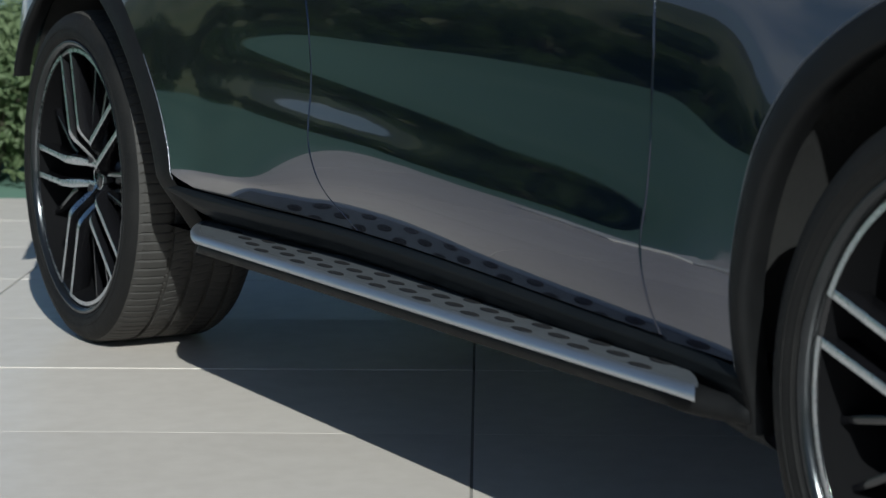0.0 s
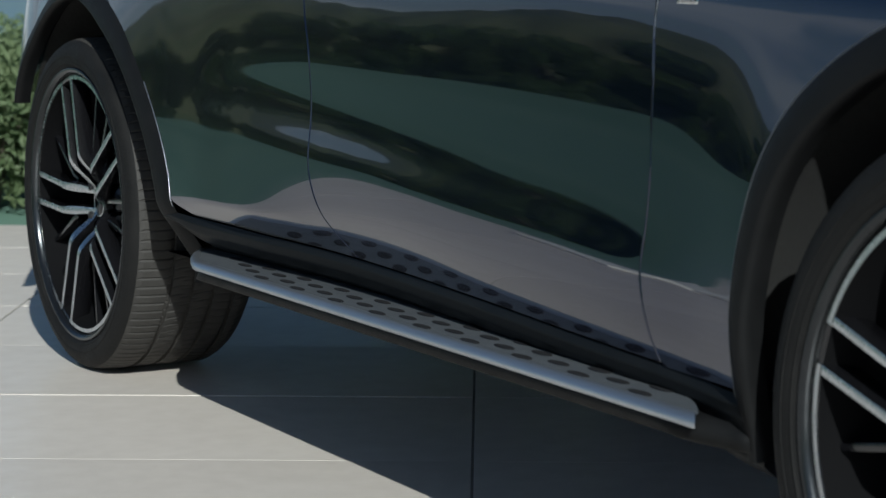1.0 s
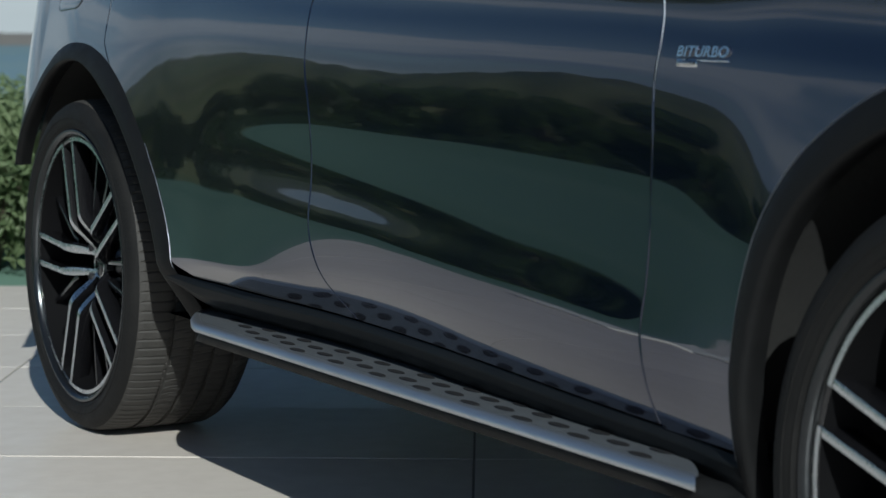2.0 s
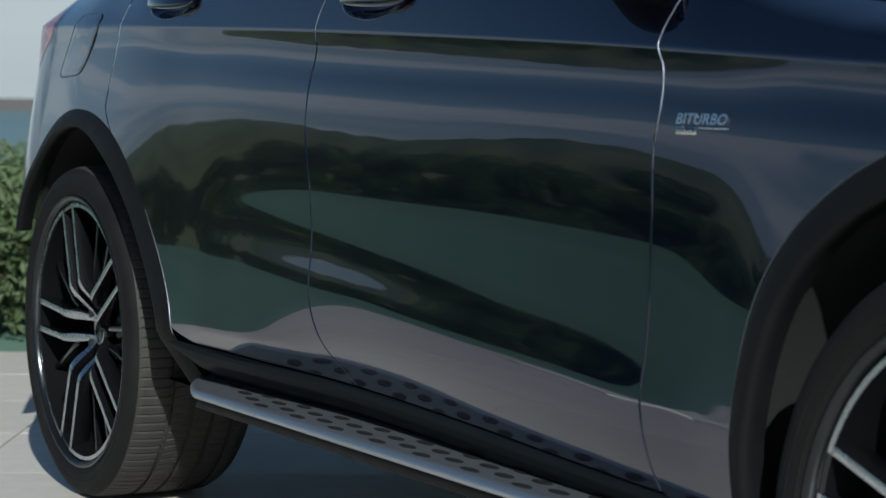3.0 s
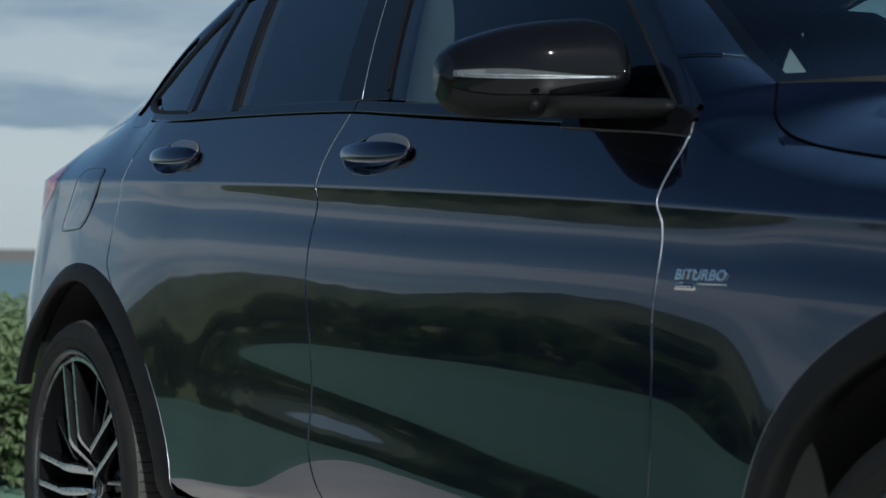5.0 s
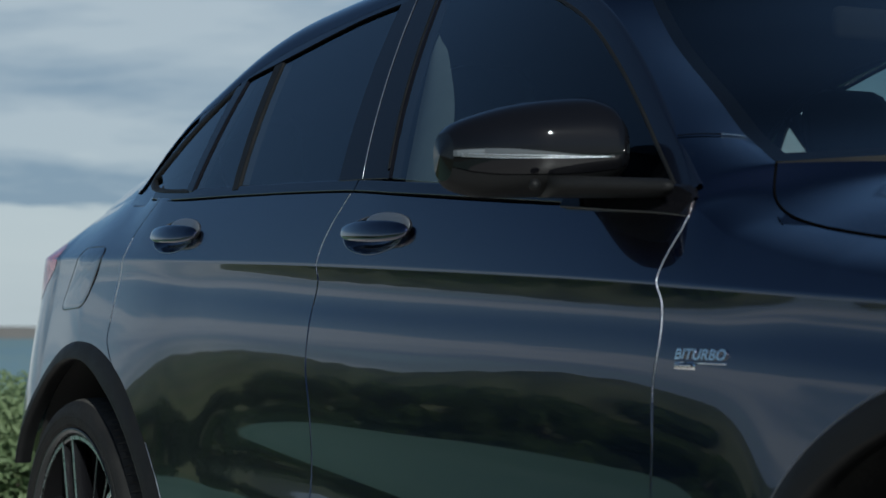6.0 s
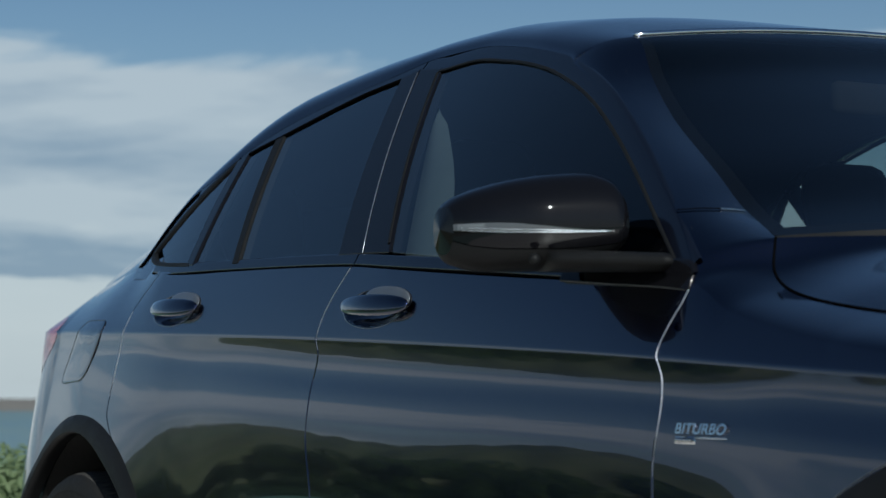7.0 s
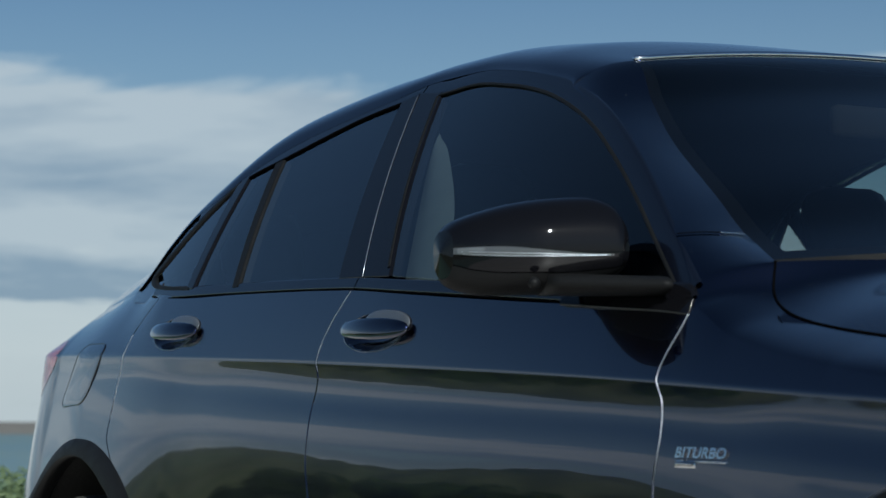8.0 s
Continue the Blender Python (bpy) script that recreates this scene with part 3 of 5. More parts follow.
def door_handle(side, x0, z0, parent):
    """A pull handle: a flat bowed grip over a long dished cup, with a fixed cap towards the nose."""
    bm = bmesh.new()
    n = 40
    rings = []
    for r, o in ((1.03, 0.0003), (1.0, 0.0012), (0.97, 0.0004), (0.92, -0.004), (0.80, -0.013), (0.55, -0.021), (0.25, -0.024)):
        rings.append([bm.verts.new(at_side(x0 - 0.034 + 0.108 * r * math.cos(2 * math.pi * i / n), z0 + 0.005 + 0.033 * r * math.sin(2 * math.pi * i / n), side, o)) for i in range(n)])
    for a, b in zip(rings, rings[1:]):
        for i in range(n):
            bm.faces.new((a[i], a[(i + 1) % n], b[(i + 1) % n], b[i]))
    bm.faces.new(rings[-1])
    bmesh.ops.recalc_face_normals(bm, faces=bm.faces)
    part("handle_cup", bm, PAINT, parent, "dark dished cup behind the handle")

    def pad(xa, xb, zmid, halfh, out, thick, power):
        """A flat rounded bar along the flank; zmid, out and halfh are functions of 0..1."""
        bm = bmesh.new()
        m, k = 28, 18
        rows = []
        for i in range(m + 1):
            t = 0.5 - 0.5 * math.cos(math.pi * i / m)
            e = max(0.03, (1 - abs(2 * t - 1) ** power) ** (1 / power))
            row = []
            for j in range(k):
                a = 2 * math.pi * j / k
                ca, sa = math.cos(a), math.sin(a)
                ca = math.copysign(abs(ca) ** 0.75, ca)
                row.append(bm.verts.new(at_side(lerp(xa, xb, t), zmid(t) + halfh(t) * e * sa, side, out(t) + thick * min(1.0, e * 1.3) * ca)))
            rows.append(row)
        for a, b in zip(rows, rows[1:]):
            for j in range(k):
                bm.faces.new((a[j], a[(j + 1) % k], b[(j + 1) % k], b[j]))
        bm.faces.new(rows[0][::-1])
        bm.faces.new(rows[-1])
        bmesh.ops.recalc_face_normals(bm, faces=bm.faces)
        return bm
    grip = part("door_handle", pad(x0 - 0.127, x0 + 0.098, lambda t: z0 + 0.0125 - 0.006 * t, lambda t: 0.0160 + 0.0035 * t, lambda t: 0.004 + 0.021 * math.sin(math.pi * (0.16 + 0.78 * t)), 0.0075, 2.6), PAINT, parent, "body-coloured bow handle")
    part("handle_cap", pad(x0 - 0.068, x0 + 0.092, lambda t: z0 + 0.0235 - 0.008 * t, lambda t: 0.0215, lambda t: 0.002, 0.0055, 2.2), CAP_GREY, parent, "smooth fixed handle cap")
    return grip


def build_side(side):
    # ------------------------------------------------ doors
    front = part("front_door", door_panel(gap_b, gap_a, side, 150, 160, (1.412, 1.046)), PAINT, car)
    rear = part("rear_door", door_panel(gap_q, gap_b, side, 150, 160, (0.514, 1.070)), PAINT, car)
    door_handle(side, 1.412, 1.046, front)
    door_handle(side, 0.514, 1.070, rear)
    # ------------------------------------------------ rear quarter
    def quarter(u, v):
        x = lerp(-0.82, gap_q(0.9), u)
        for _ in range(3):
            z = rise(0.42, x, belt_z(x), v)
            x = lerp(-0.82, gap_q(max(z, 0.81)) - GAP, u)
        return at_side(x, z, side)
    quart = part("rear_quarter", panel(quarter, 120, 90, side, keep=lambda c: clear_of_arch(c, 0.0) and not (c.z < 0.70 and c.x > -0.3) and c.z > 0.575, edges="r"), PAINT, car)
    # ------------------------------------------------ panes
    part("window_pane", slant_sheet((1.383, 1.146), (2.205, 1.075), (1.156, 1.49), (2.20, 1.08), side, 0.000, top=front_head, nu=60, nv=24), GLASS_CLEAR, front, "lightly tinted side pane").visible_shadow = False
    part("window_pane", slant_sheet((0.731, 1.160), (1.19, 1.146), (0.580, 1.43), (1.004, 1.49), side, 0.000, top=rear_head), GLASS_TINT, rear, "dark privacy glass pane").visible_shadow = False
    part("fixed_pane", slant_sheet((0.492, 1.168), (0.715, 1.162), (0.438, 1.40), (0.558, 1.425), side, 0.000, top=rear_head), GLASS_TINT, rear, "dark privacy glass pane").visible_shadow = False
    part("quarter_pane", cab_sheet(0.185, 0.462, lambda x: max(belt_z(x) + 0.012, 1.235 - 0.45 * (x - 0.165)), lambda x: min(rear_head(x), 1.235 + 1.9 * (x - 0.16)) if x < 0.40 else lerp(rear_head(0.40), 1.17, (x - 0.40) / 0.062), side, 24, 10, 0.0), GLASS_TINT, car, "dark privacy glass quarter pane").visible_shadow = False
    # ------------------------------------------------ posts between the panes, glossy black
    part("door_post", slant_sheet((1.286, 1.150), (1.383, 1.146), (1.064, 1.51), (1.158, 1.50), side, 0.004), GLOSS_BLACK, front)
    part("door_post", slant_sheet((1.188, 1.152), (1.281, 1.150), (1.002, 1.50), (1.059, 1.51), side, 0.004), GLOSS_BLACK, rear)
    part("window_divider", slant_sheet((0.711, 1.160), (0.735, 1.160), (0.555, 1.425), (0.583, 1.43), side, 0.005), PLASTIC, rear)
    part("window_divider", slant_sheet((0.458, 1.170), (0.494, 1.168), (0.398, 1.395), (0.440, 1.405), side, 0.005), GLOSS_BLACK, rear)
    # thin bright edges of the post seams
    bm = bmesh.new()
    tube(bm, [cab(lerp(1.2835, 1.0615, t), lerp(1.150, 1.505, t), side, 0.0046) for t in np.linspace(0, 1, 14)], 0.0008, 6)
    part("seam_strip", bm, EDGE_BRIGHT, front)
    # sun glints on the panels' nose-facing edges, drawn as thin bright rods
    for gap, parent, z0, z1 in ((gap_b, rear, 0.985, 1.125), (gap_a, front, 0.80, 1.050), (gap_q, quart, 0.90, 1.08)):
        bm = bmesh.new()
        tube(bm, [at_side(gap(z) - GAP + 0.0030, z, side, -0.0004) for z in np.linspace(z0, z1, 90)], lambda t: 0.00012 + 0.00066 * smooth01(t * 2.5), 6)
        part("edge_glint", bm, EDGE_BRIGHT, parent, "thin bright line drawing the glint on a panel edge")
    # ------------------------------------------------ belt strips
    for xa, xb, parent in ((1.270, 2.235, front), (0.235, 1.266, rear)):
        part("belt_strip", strip([(x, belt_z(x) - 0.006) for x in np.linspace(xa, xb, 40)], 0.020, side, 0.0015, 0.002), TRIM, parent, "flush dark belt trim")
        bm = bmesh.new()
        tube(bm, [cab(x, belt_z(x) - 0.0075, side, 0.002) for x in np.linspace(xa, xb, 40)], 0.0016, 6)
        part("belt_seam", bm, DARK, parent)
    # gloss black corner below the mirror foot
    part("corner_trim", cab_sheet(1.95, 2.246, lambda x: max(belt_z(x), 1.050) - 0.010, lambda x: min(max(belt_z(x), 1.05) + 0.026, rail(min(x, 2.249)) + 0.004), side, 30, 6, 0.0075, "lrtb"), GLOSS_BLACK, front)
    # pale lining of the middle post, seen through the front pane
    def lining(u, v):
        z = lerp(1.12, 1.43, v)
        left = lerp(1.195, 1.300, v)
        right = lerp(1.352, 1.345, v) + 0.026 * math.sin(math.pi * v) ** 2 - 0.03 * smooth01((v - 0.85) / 0.15)
        x = lerp(left, right, u)
        x -= 1.8 * (0.795 - cabin(x, z))
        return Vector((x, side * (cabin(x, z) - 0.05 + 0.012 * math.sin(math.pi * u)), z))
    bm, _ = grid(lining, 8, 16)
    bmesh.ops.recalc_face_normals(bm, faces=bm.faces)
    part("post_lining", bm, PILLAR_GREY, car, "pale grey lining of the middle post")
    # rounded rear tip of the side windows
    bm, _ = grid(lambda u, v: cab(lerp(0.055, 0.25, u), lerp(belt_z(lerp(0.055, 0.25, u)) - 0.022, tip_rail(lerp(0.055, 0.25, u)) + 0.003, v), side, -0.002), 20, 8,
                 keep=lambda c: c.x < 0.185 or c.z < 1.186 or c.z > rear_head(c.x) + 0.004)
    bmesh.ops.recalc_face_normals(bm, faces=bm.faces)
    part("window_tip", bm, PAINT, quart)
    path = [Vector(p) for p in ((0.40, 1.402), (0.33, 1.366), (0.25, 1.307), (0.195, 1.254), (0.158, 1.222), (0.160, 1.198), (0.205, 1.183), (0.27, 1.176), (0.36, 1.170), (0.47, 1.165))]
    for _ in range(3):
        path = [path[0]] + [q for a, b in zip(path, path[1:]) for q in (a.lerp(b, 0.25), a.lerp(b, 0.75))] + [path[-1]]
    part("window_seal", strip([(p.x, p.y) for p in path], lambda t: 0.008 + 0.016 * math.sin(math.pi * min(1.0, t * 1.45)) * (1 if t < 0.69 else 0), side, 0.001, 0.004), PLASTIC, quart, "black rubber seal round the quarter pane")
    # ------------------------------------------------ black surround along the head of the panes
    head_pts = [(x, front_head(x)) for x in np.linspace(1.073, 2.222, 60)]
    part("window_frame", strip(head_pts, 0.031, side, 0.0005, 0.002), TRIM, front)
    head_pts = [(x, rear_head(x)) for x in np.linspace(0.27, 1.069, 50)]
    part("window_frame", strip(head_pts, lambda t: 0.032 - 0.002 * t, side, 0.0005, 0.002), TRIM, rear)
    part("pane_seal", strip([(x, front_head(x) - 0.001) for x in np.linspace(1.156, 2.21, 60)], 0.0045, side, 0.002, 0.003), PLASTIC, front)
    part("pane_seal", strip([(x, rear_head(x) - 0.001) for x in np.linspace(0.44, 1.0, 40)], 0.006, side, 0.002, 0.003), DARK, rear)
    part("pane_seal", strip([(lerp(1.383, 1.157, t), lerp(1.146, 1.494, t)) for t in np.linspace(0.05, 1, 14)], 0.006, side, 0.004, 0.002), PLASTIC, front)

    # ------------------------------------------------ front wing
    def wing(u, v):
        x = lerp(gap_a(0.7), 3.20, u)
        for _ in range(3):
            z = rise(sill_z(2.3), x, belt_z(x), v)
            x = lerp(gap_a(z) + GAP, 3.20, u)
        return at_side(x, z, side)
    fender = part("front_wing", panel(wing, 130, 110, side, keep=lambda c: clear_of_arch(c, AXLE) and not (c.x > AXLE and c.z < 0.55), edges="l"), PAINT, car)

    # fuel flap: rounded lid with a fine seam round it
    if side < 0:
        corners = [(-0.212, 0.926), (-0.012, 0.934), (0.078, 1.066), (-0.108, 1.070)]
        ring = []
        for i in range(4):
            p, q, r = Vector(corners[i - 1]), Vector(corners[i]), Vector(corners[(i + 1) % 4])
            for t in np.linspace(0, 1, 9):
                a = q + (p - q).normalized() * 0.045
                b = q + (r - q).normalized() * 0.045
                ring.append(a.lerp(q, t).lerp(q.lerp(b, t), t))
        mid = sum(ring, Vector((0, 0))) / len(ring)
        bm = bmesh.new()
        loops = []
        for k, lift in ((1.0, -0.004), (0.997, 0.0008), (0.97, 0.0012), (0.8, 0.0012), (0.6, 0.0012), (0.4, 0.0012), (0.2, 0.0012)):
            loops.append([bm.verts.new(at_side(*mid.lerp(p, k), side, lift)) for p in ring])
        for la, lb in zip(loops, loops[1:]):
            for i in range(len(ring)):
                j = (i + 1) % len(ring)
                bm.faces.new((la[i], la[j], lb[j], lb[i]))
        bm.faces.new(loops[-1])
        bmesh.ops.recalc_face_normals(bm, faces=bm.faces)
        part("fuel_flap", bm, PAINT, quart)
        bm = bmesh.new()
        pts = [at_side(p.x, p.y, side, 0.0008) for p in ring]
        tube(bm, pts + [pts[0]], 0.0009, 6)
        part("flap_seam", bm, TRIM, quart)

    # ------------------------------------------------ arch mouldings
    def moulding(cx, parent, a0, a1):
        def fn(u, v):
            a = lerp(a0, a1, u)
            t = v
            lip, outer = arch_radii(cx, a)
            if t < 0.25:            # rolled inner lip, going in
                k = t / 0.25
                r, o = lip - 0.004 * k, -0.03 + 0.03 * k
            else:
                k = (t - 0.25) / 0.75
                r = lerp(lip, outer, k)
                o = 0.010 * (1 - k ** 3) - 0.001
            x, z = cx + r * math.cos(a), ARCH_Z + r * math.sin(a)
            z = max(z, 0.262)
            f = flank(cx + lerp(lip, outer, k if t >= 0.25 else 0) * math.cos(a), max(z, 0.30))
            return Vector((x, side * (f + o), z))
        bm, _ = grid(fn, 90, 20)
        bmesh.ops.recalc_face_normals(bm, faces=bm.faces)
        return part("arch_moulding", bm, PLASTIC, parent, "matt black plastic arch edge")
    moulding(AXLE, fender, radians(-10), radians(191))
    moulding(0.0, quart, radians(-11), radians(153))

    # thin bright lines along the outer edge of the mouldings
    for cx, a0, a1, r0, mat, holder in ((0.0, radians(6), radians(33), 0.0005, EDGE_BRIGHT, rear), (AXLE, radians(88), radians(186), 0.0007, CAP_GREY, fender)):
        bm = bmesh.new()
        pts = []
        for a in np.linspace(a0, a1, 60):
            r = arch_radii(cx, a)[1] + 0.0005
            x, z = cx + r * math.cos(a), ARCH_Z + r * math.sin(a)
            pts.append(at_side(x, z, side, 0.0006))
        tube(bm, pts, r0, 6)
        part("arch_edge", bm, mat, holder, "thin bright edge of the arch")

    # arch liners
    for cx, parent in ((AXLE, fender), (0.0, quart)):
        bm, _ = grid(lambda u, v: Vector((cx + 0.474 * math.cos(lerp(0.06, math.pi - 0.02, u)), side * lerp(0.50, 0.885, v), ARCH_Z + 0.474 * math.sin(lerp(0.06, math.pi - 0.02, u)))), 40, 6)
        part("arch_liner", bm, SIDEGREY, parent)
        bm, _ = grid(lambda u, v: Vector((cx + 0.474 * v * math.cos(lerp(0.06, math.pi - 0.02, u)), side * 0.50, ARCH_Z + 0.474 * v * math.sin(lerp(0.06, math.pi - 0.02, u)))), 40, 4)
        part("arch_liner", bm, SIDEGREY, parent)

    # ------------------------------------------------ sill below the doors
    def sill(u, v):
        x = lerp(0.56, 2.450, u)
        zt = sill_z(x) - 0.001
        prof = [(0.0, 0.0), (0.006, -0.012), (0.004, -0.028), (-0.008, -0.045), (-0.030, -0.058), (-0.055, -0.066), (-0.058, -0.090), (-0.080, -0.108), (-0.14, -0.116)]
        k = v * (len(prof) - 1)
        i = min(int(k), len(prof) - 2)
        o, dz = [lerp(prof[i][j], prof[i + 1][j], k - i) for j in (0, 1)]
        o += 0.03 * smooth01((x - 2.2) / 0.2) * smooth01(v * 1.6 - 0.3)
        dz *= lerp(0.45, 1.0, smooth01((x - 0.56) / 0.16))
        return Vector((x, side * (flank(x, sill_z(x) + 0.004) - 0.004 + o), zt + dz))
    bm, _ = grid(sill, 90, 40)
    bmesh.ops.recalc_face_normals(bm, faces=bm.faces)
    part("sill", bm, SILL_PAINT, car, "satin black sill panel")

    # ------------------------------------------------ running board
    board = part("running_board", board_body(side), PLASTIC, car, "black running board")
    part("tread_plate", board_plate(side), TREAD_PLATE, board, "grey aluminium tread plate")
    part("edge_strip", board_edge(side), ALU, board, "bright brushed aluminium edge")
    stud = None
    for row, (y, start) in enumerate(((0.8975, 0.796), (0.9155, 0.880), (0.934, 0.956), (0.952, 1.036))):
        k = 0
        while start + 0.1525 * k < 2.27:
            x = start + 0.1525 * k
            k += 1
            if y - 0.010 < board_inner(x + 0.015) or x < board_rear(y) + 0.03:
                continue
            if stud is None:
                bm = bmesh.new()
                rings = []
                for r, h in ((0.0, 0.0014), (0.7, 0.0014), (0.95, 0.0011), (1.0, 0.0)):
                    rings.append([bm.verts.new((0.0265 * max(r, 0.001) * math.cos(2 * math.pi * i / 16), 0.0088 * max(r, 0.001) * math.sin(2 * math.pi * i / 16), h)) for i in range(16)])
                for a, b in zip(rings, rings[1:]):
                    for i in range(16):
                        bm.faces.new((a[i], b[i], b[(i + 1) % 16], a[(i + 1) % 16]))
                stud = part("stud", bm, STUD, board)
                ob = stud
            else:
                ob = new("stud", stud.data)
                ob.parent = board
            ob.location = (x, side * y, board_top(y) + 0.0004)

    # ------------------------------------------------ wing mirror
    mirror(side)

    # ------------------------------------------------ A pillar skin between the pane surround and the windscreen
    def pillar(u, v):
        x = lerp(1.66, 2.149, u)
        a = cab(x, rail(x), side, 0.003)
        b = screen_edge(lerp(0.48, 0.955, u), side)
        c = a.lerp(b, v)
        c += (Vector((0.15, side * 0.6, 0.8)).normalized()) * lerp(0.012, 0.004, smooth01(u * 2.5)) * math.sin(math.pi * v)
        return c
    bm, _ = grid(pillar, 60, 12)
    bmesh.ops.recalc_face_normals(bm, faces=bm.faces)
    part("windscreen_pillar", bm, PAINT, car)


def screen_edge(u, side):
    """Side edge of the windscreen, from the roof (0.4) to its foot (1)."""
    x = table(SCREEN_X)(u)
    return Vector((x, side * table(SCREEN_Y)(u), table(SCREEN_Z)(u)))


SCREEN_X = [(0.0, 1.10), (0.25, 1.44), (0.48, 1.715), (0.62, 1.80), (0.75, 1.90), (0.88, 2.055), (0.95, 2.14), (1.0, 2.23)]
SCREEN_Y = [(0.0, 0.56), (0.25, 0.585), (0.48, 0.600), (0.62, 0.625), (0.75, 0.655), (0.88, 0.685), (0.95, 0.700), (1.0, 0.715)]
SCREEN_Z = [(0.0, 1.565), (0.25, 1.545), (0.48, 1.485), (0.62, 1.405), (0.75, 1.330), (0.88, 1.230), (0.95, 1.172), (1.0, 1.128)]


def board_rear(y):
    return 0.60 + 0.20 * ((y - 0.86) / 0.115) ** 2


def board_top(y):
    return 0.3385 - 0.004 * ((y - 0.86) / 0.11)


def board_inner(x):
    """Inner edge of the tread plate: it swings out to the edge strip at the front end."""
    return 0.855 + 0.045 * smooth01((x - 1.7) / 0.6) + 0.064 * min(1.0, max(0.0, (x - 2.19) / 0.215)) ** 2.6


def board_plate(side):
    def fn(u, v):
        y0 = lerp(0.855, 0.968, v)
        x = lerp(board_rear(y0), 2.405, 1 - (1 - u) ** 1.8)
        y = lerp(board_inner(x), 0.968, v)
        return Vector((x, side * y, board_top(y)))
    bm, _ = grid(fn, 80, 8)
    bmesh.ops.recalc_face_normals(bm, faces=bm.faces)
    if sum(f.normal.z for f in bm.faces) < 0:
        bmesh.ops.reverse_faces(bm, faces=bm.faces)
    return bm


def board_edge(side):
    """Rounded bright edge: along the rear end's curve, then the outer side to a square front end."""
    prof = [(-0.009, 0.0010), (0.000, 0.0004), (0.006, -0.003), (0.0095, -0.008), (0.0095, -0.013), (0.005, -0.017), (-0.004, -0.019)]
    path = []
    for k in range(9):
        y = lerp(0.862, 0.968, k / 9)
        path.append((board_rear(y), y))
    path += [(x, 0.968) for x in np.linspace(board_rear(0.968), 2.418, 50)]
    bm = bmesh.new()
    rows = []
    for i, (x, y) in enumerate(path):
        a, b = path[max(0, i - 1)], path[min(len(path) - 1, i + 1)]
        t = Vector((b[0] - a[0], b[1] - a[1])).normalized()
        n = Vector((-t.y, t.x))
        back = 1.43 if i == len(path) - 1 else 0.0        # the front end is cut aslant
        rows.append([bm.verts.new((x + n.x * o - back * (0.0095 - o), side * (y + n.y * o), board_top(y) + dz)) for o, dz in prof])
    for a, b in zip(rows, rows[1:]):
        for k in range(len(prof) - 1):
            bm.faces.new((a[k], a[k + 1], b[k + 1], b[k]))
    # closed square end
    end = [v.co.copy() for v in rows[-1]]
    inner = [bm.verts.new((end[0].x, side * 0.959, c.z)) for c in end]
    outer = [bm.verts.new(c) for c in end]
    for k in range(len(end) - 1):
        bm.faces.new((outer[k], outer[k + 1], inner[k + 1], inner[k]))
    bmesh.ops.recalc_face_normals(bm, faces=bm.faces)
    return bm


def board_body(side):
    prof = [(0.80, 0.305), (0.955, 0.330), (0.973, 0.319), (0.971, 0.302), (0.945, 0.291), (0.88, 0.285), (0.80, 0.284)]
    bm = bmesh.new()
    rows = []
    for u in np.linspace(0, 1, 80):
        row = []
        for y, z in prof:
            xa = 0.60 + 0.20 * (max(0.0, y - 0.86) / 0.115) ** 2
            x = lerp(xa, 2.455, u)
            row.append(bm.verts.new((x, side * (y - 0.052 * smooth01((x - 2.33) / 0.13)), z - 0.010 * smooth01((x - 2.30) / 0.15))))
        rows.append(row)
    n = len(prof)
    for a, b in zip(rows, rows[1:]):
        for k in range(n):
            bm.faces.new((a[k], a[(k + 1) % n], b[(k + 1) % n], b[k]))
    bm.faces.new(rows[0])
    bm.faces.new(rows[-1][::-1])
    bmesh.ops.recalc_face_normals(bm, faces=bm.faces)
    return bm


